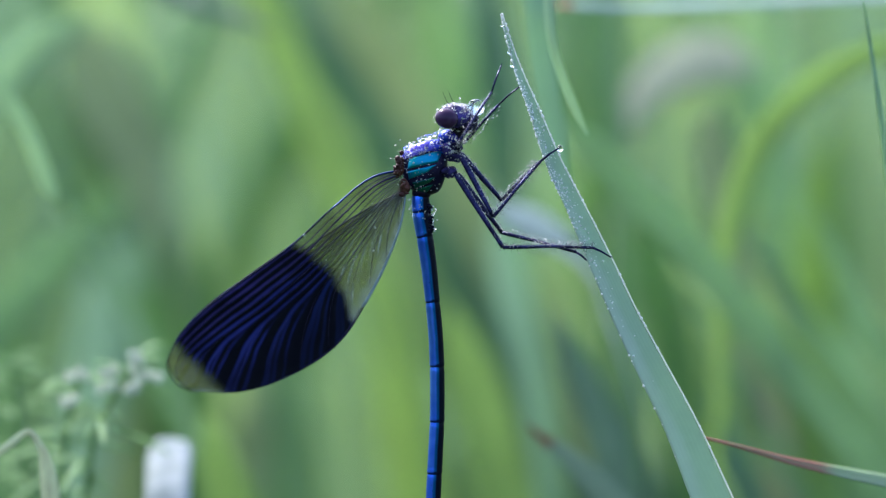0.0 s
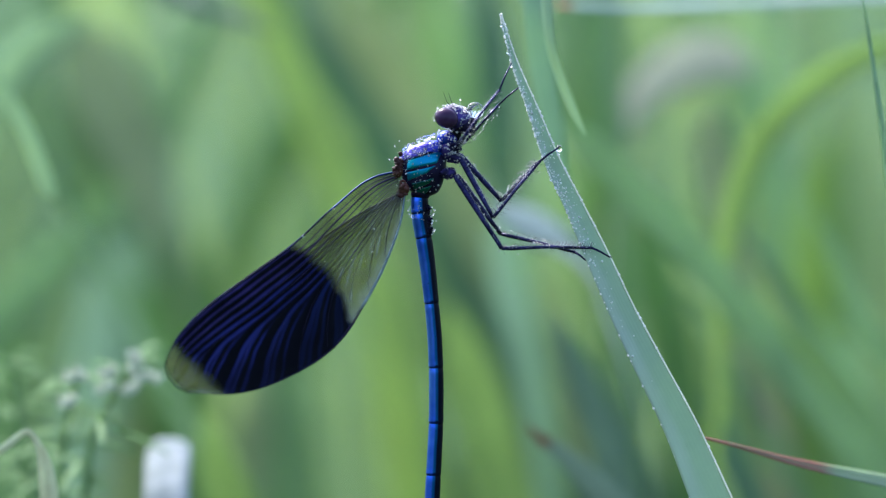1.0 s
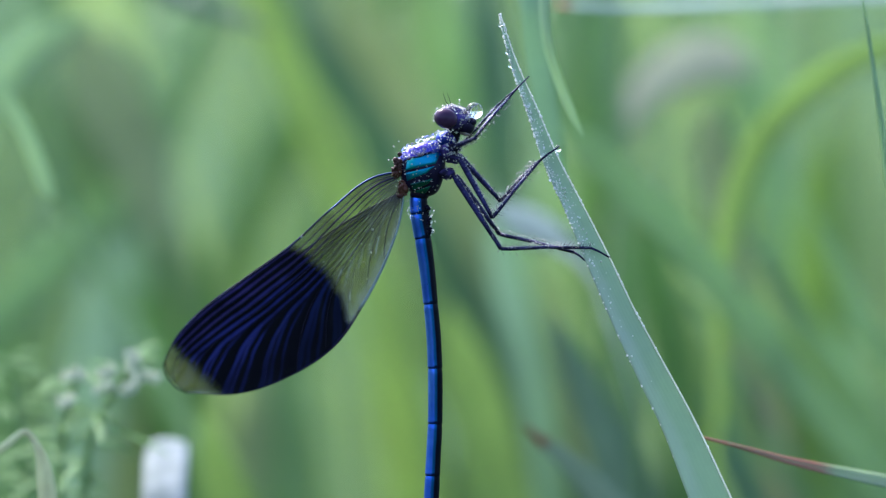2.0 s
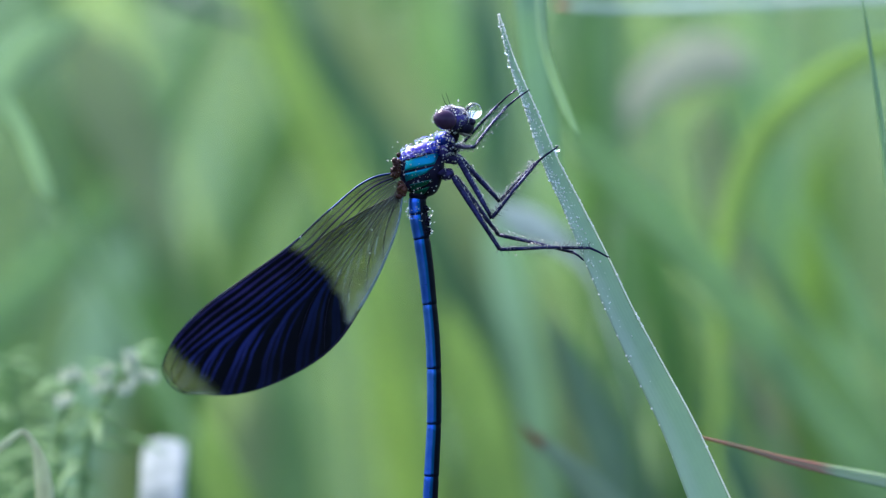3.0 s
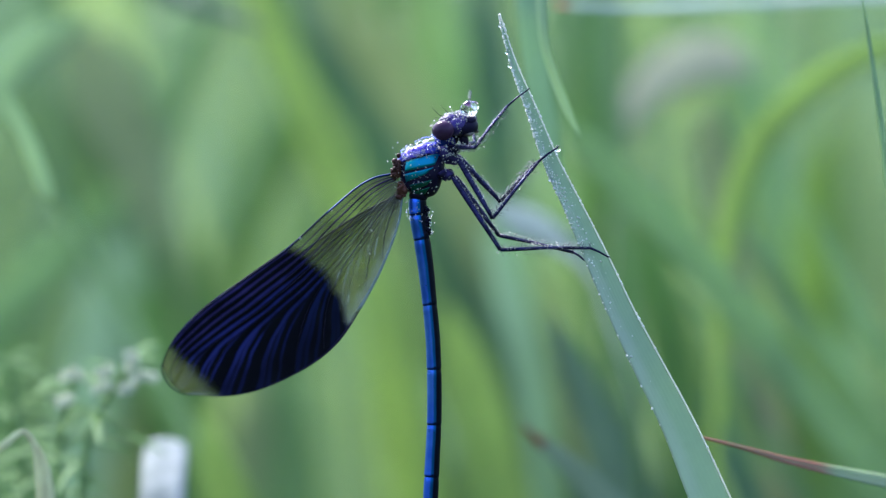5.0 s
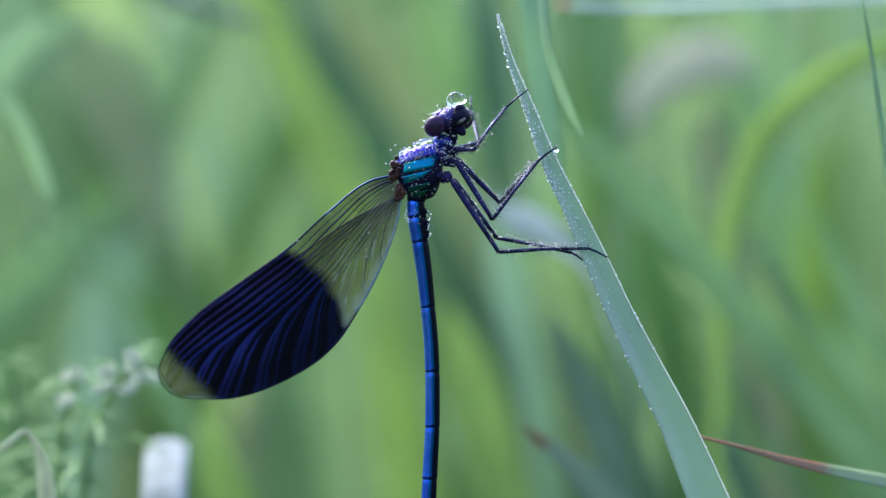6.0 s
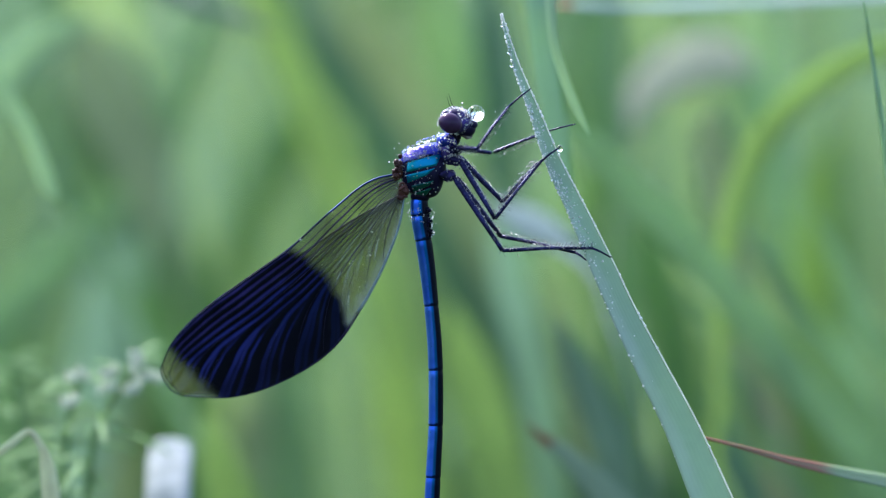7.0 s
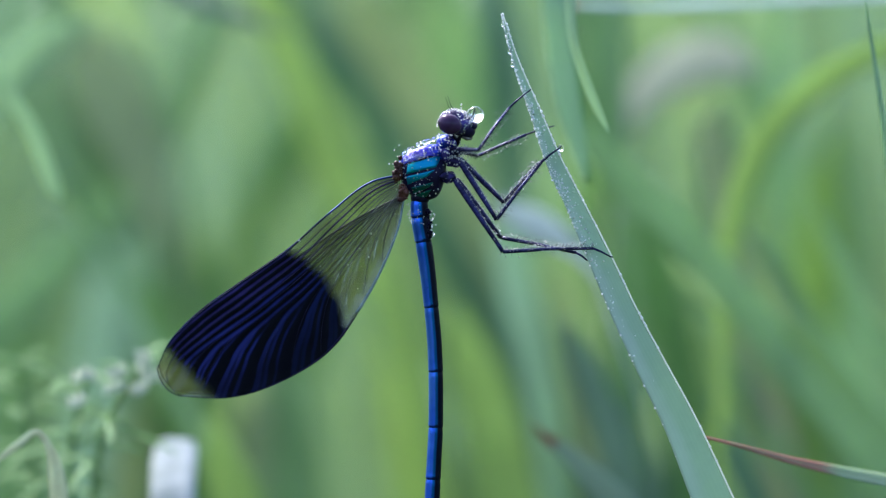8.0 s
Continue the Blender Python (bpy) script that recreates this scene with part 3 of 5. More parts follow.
near_blade("dull dark blade in the meadow behind",
           [((-0.0578, 0.300, 0.5376), 8.0), ((-0.0595, 0.290, 0.5799), 8.0), ((-0.0610, 0.290, 0.5920), 5.0), ((-0.0620, 0.290, 0.6011), 0.6)], LEAF_OLIVE, 8)
near_blade("green upright blade in the meadow behind",
           [((-0.0508, 0.360, 0.5318), 9.0), ((-0.0611, 0.350, 0.5913), 9.0), ((-0.0722, 0.350, 0.6189), 7.0), ((-0.0843, 0.350, 0.6376), 0.8)], LEAF_GREEN, 8)
near_blade("green upright blade in the meadow behind",
           [((0.0314, 0.300, 0.5376), 8.0), ((0.0289, 0.290, 0.6041), 8.0), ((0.0259, 0.280, 0.6289), 8.0), ((0.0235, 0.280, 0.6558), 0.8)], LEAF_GREEN, 8)
near_blade("dark bluish upright blade in the meadow behind",
           [((0.0149, 0.220, 0.5452), 1.6), ((0.0116, 0.210, 0.5948), 2.5), ((0.0093, 0.205, 0.6141), 6.0), ((0.0079, 0.200, 0.6279), 6.5), ((0.0057, 0.200, 0.6505), 0.8)], LEAF_DARK, 8)
near_blade("green leaning grass blade close behind the insect",
           [((0.0605, 0.200, 0.5514), 3.6), ((0.0526, 0.190, 0.5728), 3.5), ((0.0441, 0.180, 0.5900), 3.2), ((0.0390, 0.180, 0.6001), 0.4)], LEAF_MID, 9)
near_blade("green leaning grass blade close behind the insect",
           [((0.0770, 0.220, 0.5497), 4.0), ((0.0669, 0.210, 0.5753), 4.0), ((0.0570, 0.200, 0.5966), 3.6), ((0.0526, 0.200, 0.6096), 0.4)], LEAF_SOFT, 9)
near_blade("thin green grass blade close behind the insect",
           [((-0.0347, 0.180, 0.5532), 3.0), ((-0.0369, 0.170, 0.5705), 3.0), ((-0.0402, 0.165, 0.5838), 2.6), ((-0.0451, 0.160, 0.5960), 0.4)], LEAF_MID, 9)
near_blade("yellow-green grass blade in the meadow behind",
           [((-0.0051, 0.250, 0.5471), 7.0), ((-0.0074, 0.240, 0.5759), 7.0), ((-0.0110, 0.235, 0.5946), 5.0), ((-0.0159, 0.230, 0.6102), 0.5)], LEAF_LIME, 8)
near_blade("soft green grass blade in the meadow behind",
           [((-0.0363, 0.300, 0.5376), 6.0), ((-0.0267, 0.290, 0.5799), 6.0), ((-0.0193, 0.280, 0.6041), 5.0), ((-0.0093, 0.280, 0.6230), 0.5)], LEAF_GREEN, 8)
near_blade("soft green leaning blade in the meadow behind",
           [((-0.0414, 0.300, 0.5376), 9.0), ((-0.0458, 0.290, 0.5880), 9.0), ((-0.0541, 0.280, 0.6180), 8.0), ((-0.0660, 0.280, 0.6419), 5.0), ((-0.0720, 0.280, 0.6538), 0.8)], LEAF_GREEN, 8)
near_blade("green leaning blade in the meadow behind",
           [((0.0704, 0.320, 0.5356), 8.0), ((0.0631, 0.310, 0.5959), 8.0), ((0.0539, 0.300, 0.6268), 7.0), ((0.0427, 0.300, 0.6493), 4.0), ((0.0345, 0.300, 0.6616), 0.8)], LEAF_MID, 8)
near_blade("green leaning blade close behind the insect",
           [((0.0545, 0.220, 0.5452), 5.5), ((0.0483, 0.210, 0.5789), 5.5), ((0.0417, 0.205, 0.5983), 4.5), ((0.0335, 0.200, 0.6149), 0.5)], LEAF_MID, 8)
near_blade("broad pale bluish grass blade bowed over behind the perch",
           [((0.0414, 0.200, 0.6644), 4.00), ((0.0220, 0.120, 0.6573), 3.42), ((0.0116, 0.055, 0.6373), 3.02), ((0.0102, 0.040, 0.6273), 2.97), ((0.0109, 0.040, 0.6205), 2.91), ((0.0121, 0.040, 0.6140), 2.47), ((0.0137, 0.040, 0.6069), 0.49)], LEAF_SOFT, (8, 12.5), foot=(0.12, 0.3, -0.01), count=50)
near_blade("green grass blade leaning across behind the perch",
           [((0.0534, 0.085, 0.5711), 4.13), ((0.0376, 0.085, 0.5908), 4.27), ((0.0307, 0.085, 0.5994), 4.54), ((0.0231, 0.085, 0.6070), 4.41), ((0.0176, 0.085, 0.6128), 3.44), ((0.0138, 0.085, 0.6169), 0.55)], LEAF_MEADOW, (6, 6))
near_blade("yellow-green grass blade arching over",
           [((0.0346, 0.095, 0.5888), 1.97), ((0.0353, 0.095, 0.6001), 2.68), ((0.0372, 0.095, 0.6085), 3.38), ((0.0407, 0.095, 0.6149), 3.80), ((0.0449, 0.095, 0.6194), 3.52), ((0.0497, 0.095, 0.6227), 3.24), ((0.0547, 0.095, 0.6249), 2.68), ((0.0596, 0.095, 0.6256), 0.28)], LEAF_LIME, (2, 3), count=40)
near_blade("dry greyish grass blade arching over",
           [((0.0230, 0.150, 0.5977), 0.47), ((0.0238, 0.150, 0.6088), 0.79), ((0.0254, 0.150, 0.6163), 2.06), ((0.0285, 0.150, 0.6222), 5.22), ((0.0333, 0.150, 0.6255), 7.27), ((0.0388, 0.150, 0.6266), 6.64), ((0.0436, 0.150, 0.6250), 1.58)], LEAF_DRY, (1, 1), count=40)
near_blade("dry brownish grass blade in the meadow behind",
           [((0.0391, 0.120, 0.5941), 3.72), ((0.0376, 0.120, 0.6030), 4.91), ((0.0360, 0.120, 0.6105), 5.50), ((0.0355, 0.120, 0.6157), 4.46), ((0.0361, 0.120, 0.6194), 0.59)], LEAF_OLIVE, (1, 1))
near_blade("bright yellow-green upright blade behind the arching one",
           [((0.0549, 0.180, 0.5783), 6.70), ((0.0551, 0.180, 0.5967), 7.03), ((0.0559, 0.180, 0.6093), 5.53), ((0.0579, 0.180, 0.6185), 0.67)], LEAF_BRIGHT, (2, 3))
near_blade("pale green grass blade close behind the insect",
           [((0.0163, 0.150, 0.5613), 2.85), ((0.0141, 0.150, 0.5803), 3.16), ((0.0111, 0.150, 0.5938), 3.32), ((0.0084, 0.150, 0.6032), 2.69), ((0.0066, 0.150, 0.6092), 0.40)], LEAF_SOFT, (6, 6))
near_blade("dark bluish blade standing close behind the insect",
           [((0.0241, 0.090, 0.5625), 4.18), ((0.0196, 0.090, 0.5778), 4.04), ((0.0164, 0.090, 0.5861), 3.06), ((0.0142, 0.090, 0.5917), 0.42)], LEAF_SHADE, (8, 8))
# its sky reflection comes from the pale base colour, not from gloss
near_blade("wet leaf close behind the insect, the sky's reflection painted pale",
           [((0.0207, 0.085, 0.5904), 0.69), ((0.0180, 0.085, 0.5973), 1.10), ((0.0145, 0.085, 0.6009), 2.75), ((0.0111, 0.085, 0.6028), 4.13), ((0.0083, 0.085, 0.6043), 3.03), ((0.0061, 0.085, 0.6059), 0.41)], LEAF_SKY_PALE, (4, 4))
near_blade("pale grass blade with a bent tip close behind the insect",
           [((-0.0743, 0.100, 0.6015), 2.85), ((-0.0595, 0.070, 0.6233), 2.66), ((-0.0516, 0.050, 0.6209), 1.90), ((-0.0494, 0.050, 0.6175), 2.03), ((-0.0468, 0.050, 0.6135), 2.03), ((-0.0450, 0.050, 0.6091), 2.03), ((-0.0440, 0.050, 0.6065), 1.52), ((-0.0434, 0.050, 0.6055), 0.25)], LEAF_FRESH, (6, 5), count=44)
near_blade("wet pale leaf bowed over in the meadow behind",
           [((-0.0686, 0.130, 0.5940), 3.80), ((-0.0633, 0.130, 0.6137), 4.25), ((-0.0595, 0.130, 0.6221), 5.01), ((-0.0557, 0.130, 0.6263), 5.31), ((-0.0512, 0.130, 0.6291), 4.25), ((-0.0466, 0.130, 0.6313), 0.61)], LEAF_FRESH, (3, 3))
near_blade("broad pale leaning blade in the meadow behind",
           [((-0.0751, 0.200, 0.5827), 7.82), ((-0.0603, 0.200, 0.5962), 7.30), ((-0.0507, 0.200, 0.6049), 6.60), ((-0.0447, 0.200, 0.6157), 6.08), ((-0.0399, 0.200, 0.6270), 5.21), ((-0.0358, 0.200, 0.6366), 3.82), ((-0.0334, 0.200, 0.6435), 0.52)], LEAF_MEADOW, (5, 4))
near_blade("yellow-green leaning blade in the meadow behind",
           [((-0.0077, 0.170, 0.5902), 5.75), ((-0.0135, 0.170, 0.6058), 6.41), ((-0.0184, 0.170, 0.6173), 6.57), ((-0.0229, 0.170, 0.6280), 6.25), ((-0.0262, 0.170, 0.6379), 4.60), ((-0.0283, 0.170, 0.6436), 0.49)], LEAF_LIME, (4, 4))
near_blade("broad shaded green blade in the meadow behind",
           [((-0.0233, 0.220, 0.5533), 8.10), ((-0.0245, 0.220, 0.5713), 9.00), ((-0.0251, 0.220, 0.5803), 5.40), ((-0.0256, 0.220, 0.5857), 0.72)], LEAF_MID, (2, 3))
near_blade("slender pale grass stem leaning close behind the insect",
           [((-0.0276, 0.130, 0.5629), 1.67), ((-0.0345, 0.130, 0.5769), 1.67), ((-0.0421, 0.130, 0.5906), 1.52), ((-0.0485, 0.130, 0.6020), 1.21), ((-0.0521, 0.130, 0.6069), 0.38)], LEAF_FRESH, (6, 6))
near_blade("yellow-green blade behind the insect",
           [((0.0094, 0.140, 0.5598), 8.52), ((0.0060, 0.140, 0.5745), 8.52), ((0.0029, 0.140, 0.5854), 6.20), ((0.0011, 0.140, 0.5923), 0.62)], LEAF_LIME, (6, 6))
near_blade("dark green upright blade behind the hanging tip",
           [((0.0251, 0.130, 0.5940), 1.82), ((0.0236, 0.130, 0.6084), 2.73), ((0.0223, 0.130, 0.6198), 4.40), ((0.0219, 0.130, 0.6274), 4.55), ((0.0223, 0.130, 0.6350), 2.73), ((0.0228, 0.130, 0.6395), 0.46)], LEAF_MID, (2, 3))
near_blade("soft green leaning blade in the meadow behind",
           [((0.0594, 0.110, 0.5717), 2.91), ((0.0477, 0.110, 0.5884), 3.20), ((0.0428, 0.110, 0.5964), 2.62), ((0.0390, 0.110, 0.6026), 0.44)], LEAF_MEADOW, (3, 3))
near_blade("mid-green leaning blade in the meadow behind",
           [((0.0488, 0.120, 0.5644), 2.53), ((0.0406, 0.120, 0.5793), 2.68), ((0.0354, 0.120, 0.5889), 2.08), ((0.0309, 0.120, 0.5960), 0.37)], LEAF_MID, (3, 3))
near_blade("pale leaning blade in the meadow behind",
           [((0.0610, 0.100, 0.5773), 2.28), ((0.0531, 0.100, 0.5915), 2.56), ((0.0485, 0.100, 0.6008), 1.71), ((0.0456, 0.100, 0.6068), 0.28)], LEAF_MEADOW, (3, 3))
near_blade("withered reddish brown blade in the meadow behind",
           [((0.0460, 0.130, 0.5697), 4.25), ((0.0426, 0.130, 0.5796), 4.71), ((0.0405, 0.130, 0.5841), 2.58), ((0.0395, 0.130, 0.5868), 0.38)], LEAF_BROWN, (3, 3))
near_blade("dark green leaning blade in the meadow behind",
           [((0.0410, 0.100, 0.5630), 2.85), ((0.0367, 0.100, 0.5737), 3.28), ((0.0345, 0.100, 0.5791), 2.14), ((0.0328, 0.100, 0.5823), 0.36)], LEAF_DARK, (3, 3))
near_blade("pale green broad blade in the meadow behind",
           [((-0.0559, 0.200, 0.5636), 7.82), ((-0.0520, 0.200, 0.5862), 9.56), ((-0.0497, 0.200, 0.5975), 7.99), ((-0.0477, 0.200, 0.6070), 0.69)], LEAF_PALE_GREEN, (3, 3))
near_blade("green upright blade behind the perch",
           [((0.0355, 0.160, 0.5662), 4.84), ((0.0327, 0.160, 0.5856), 6.77), ((0.0303, 0.160, 0.5969), 6.13), ((0.0277, 0.160, 0.6057), 0.64)], LEAF_GREEN, (3, 3))
near_blade("pale greyish blade close behind the insect",
           [((0.0140, 0.140, 0.5644), 1.24), ((0.0115, 0.140, 0.5838), 2.79), ((0.0094, 0.140, 0.5931), 4.18), ((0.0076, 0.140, 0.5993), 2.63), ((0.0060, 0.140, 0.6032), 0.39)], LEAF_PALE_GREEN, (6, 6))
near_blade("broad green blade leaning in the meadow behind",
           [((-0.0379, 0.190, 0.5830), 1.19), ((-0.0413, 0.190, 0.6001), 3.41), ((-0.0451, 0.190, 0.6112), 8.53), ((-0.0494, 0.190, 0.6206), 11.94), ((-0.0528, 0.190, 0.6291), 9.38), ((-0.0558, 0.190, 0.6359), 0.85)], LEAF_OLIVE, (3, 3))
near_blade("withered brown blade in the meadow behind",
           [((-0.0310, 0.220, 0.5623), 4.50), ((-0.0299, 0.220, 0.5740), 5.94), ((-0.0292, 0.220, 0.5798), 3.60), ((-0.0286, 0.220, 0.5839), 0.54)], LEAF_OLIVE, (3, 3))
near_blade("bright green short blade behind the white leaf",
           [((-0.0249, 0.100, 0.5630), 5.70), ((-0.0275, 0.100, 0.5709), 5.70), ((-0.0291, 0.100, 0.5762), 3.28), ((-0.0302, 0.100, 0.5798), 0.43)], LEAF_LIME, (6, 6))
# the white shine of this leaf is painted into its colour
near_blade("broad wet leaf close behind the insect, its white shine painted on",
           [((-0.0301, 0.036, 0.5627), 4.89), ((-0.0302, 0.040, 0.5716), 5.01), ((-0.0305, 0.047, 0.5758), 5.03), ((-0.0307, 0.051, 0.5774), 4.83), ((-0.0308, 0.053, 0.5781), 3.96), ((-0.0308, 0.054, 0.5784), 2.18)], LEAF_SKY_WHITE, (10, 6), fold=0.03)


# ---- the small white-flowered herb ----
def build_herb():
    foot = Vector(down((-0.0392, 0.040, 0.5727)))
    herb = tagged(new("flowering_herb"), "leafy green herb with tiny white flowers close behind the insect", "herb")
    herb.location = foot
    rng = random.Random(5)
    stems = [[foot, foot + Vector((0.002, 0, 0.3)), Vector((-0.0392, 0.040, 0.5717)), Vector((-0.0379, 0.040, 0.5803)), Vector((-0.0337, 0.040, 0.5877))],
             [foot, foot + Vector((-0.002, 0.002, 0.3)), Vector((-0.0422, 0.045, 0.5713)), Vector((-0.0416, 0.045, 0.5800)), Vector((-0.0403, 0.045, 0.5857))],
             [foot, foot + Vector((-0.004, 0.004, 0.3)), Vector((-0.0464, 0.055, 0.5706)), Vector((-0.0477, 0.055, 0.5795)), Vector((-0.0490, 0.055, 0.5873))]]
    for pts in stems:
        curve = [Vector(p) - foot for p in spline(pts, 24)]
        bm = bmesh.new()
        tube(bm, curve, [0.0007 - 0.0004 * i / 23 for i in range(24)], 6)
        part("stem", bm, STALK, herb)
        for i in range(9, 24):
            for _ in range(rng.choice((1, 2, 2, 3))):
                a, tilt = rng.uniform(0, 6.28), rng.uniform(-0.1, 0.9)
                way = Vector((math.cos(a), math.sin(a), tilt)).normalized()
                length = rng.uniform(3.0, 9.0) * MM
                path = [curve[i] + way * length * t + Vector((0, 0, -length * 0.4 * t * t)) for t in (0, 0.3, 0.6, 0.85, 1)]
                bm = bmesh.new()
                ribbon(bm, path, [w * MM for w in (0.3, 0.7, 0.8, 0.5, 0.12)], (0, -0.6, 0.8), 0.15, 0.00008, 2)
                part("leaf", bm, HERB_LEAF, herb)
    for spot in ((-0.0406, 0.037, 0.5861), (-0.0396, 0.037, 0.5866), (-0.0389, 0.037, 0.5861), (-0.0410, 0.037, 0.5834), (-0.0402, 0.037, 0.5837), (-0.0367, 0.037, 0.5864), (-0.0358, 0.037, 0.5869), (-0.0371, 0.037, 0.5848), (-0.0361, 0.037, 0.5852), (-0.0335, 0.037, 0.5885), (-0.0330, 0.037, 0.5880), (-0.0334, 0.037, 0.5871), (-0.0328, 0.037, 0.5861), (-0.0319, 0.037, 0.5863), (-0.0309, 0.037, 0.5861), (-0.0341, 0.037, 0.5847), (-0.0334, 0.037, 0.5851)):
        bm = bmesh.new()
        c = Vector(spot) - foot
        ball(bm, c, (0.25 * MM,) * 3, rings=4, segs=6)
        flower = part("flower", bm, PETAL, herb, "tiny white flower")
        for k in range(4):
            a = k * math.pi / 2 + rng.uniform(0, 1.2)
            way = Vector((math.cos(a), -0.4, math.sin(a))).normalized()
            bm = bmesh.new()
            ribbon(bm, [c + way * d * MM for d in (0.05, 0.3, 0.6, 0.8)], [w * MM for w in (0.3, 0.65, 0.6, 0.15)], (0.1, -1, 0.3), 0.1, 0.00006, 2)
            part("petal", bm, PETAL, flower)
    return herb


herb = build_herb()
BLADES.append((herb, 9))


# ---- the damselfly; its own space is in mm about the middle of the thorax ----
HOME = Vector((-0.0024444, 0, EYE_HEIGHT + 0.0078333))
fly = tagged(new("damselfly"), "dew-covered metallic blue damselfly with dark-banded wings on a grass blade", "insect")
fly.location = HOME


def mm(p):
    return Vector(p) * MM


def beads(name, parent, spots, label="dew beads", material=None):
    """Dew as one mesh: (centre in mm, radius in mm)."""
    bm = bmesh.new()
    for c, r in spots:
        ball(bm, mm(c), (r * MM,) * 3, rings=6, segs=9)
    return tagged(part(name, bm, material or DEW, parent, label), kind="stuff")


# thorax: a boxy barrel; along: from the wing roots to the neck, up: towards the back
TH_C = Vector((0.72, 0.00, 0.06))
TH_ALONG = Vector((0.927, 0, 0.375)).normalized()
TH_UP = Vector((-0.375, 0, 0.927)).normalized()
TH_R = (2.35, 1.8, 2.62)


def on_thorax(s, t, lift=0.0):
    """A point of the near flank: s along, t up, both -1 to 1."""
    k = max(0.0, 1 - abs(s) ** 2.22 - abs(t) ** 2.22)
    y = -TH_R[1] * k ** (1 / 2.22) - lift
    return TH_C + TH_ALONG * (s * TH_R[0]) + TH_UP * (t * TH_R[2]) + Vector((0, y, 0))


def thorax_plate(corners, material, lift=0.20, label=""):
    """A raised plate of the flank between four corners (x, z in mm), on both flanks."""
    bm = bmesh.new()
    corners = [(q.dot(TH_ALONG) / TH_R[0], q.dot(TH_UP) / TH_R[2]) for q in (Vector((x, 0, z)) - TH_C for x, z in corners)]
    for mirror in (1, -1):
        n = 15
        grid = []
        for i in range(n):
            row = []
            for j in range(n):
                u, v = i / (n - 1), j / (n - 1)
                a, b, c, d = [np.array(q) for q in corners]
                st = a * (1 - u) * (1 - v) + b * u * (1 - v) + c * u * v + d * (1 - u) * v
                swell = lift * (1 - (2 * u - 1) ** 8) ** 0.6 * (1 - (2 * v - 1) ** 6) ** 0.6 + 0.002
                p = on_thorax(st[0], st[1], swell)
                row.append(bm.verts.new(mm((p.x, p.y * mirror, p.z))))
            grid.append(row)
        for i in range(n - 1):
            for j in range(n - 1):
                q = (grid[i][j], grid[i + 1][j], grid[i + 1][j + 1], grid[i][j + 1])
                bm.faces.new(q if mirror > 0 else q[::-1])
    bmesh.ops.recalc_face_normals(bm, faces=bm.faces)
    return part("thorax_plate", bm, material, fly, label)


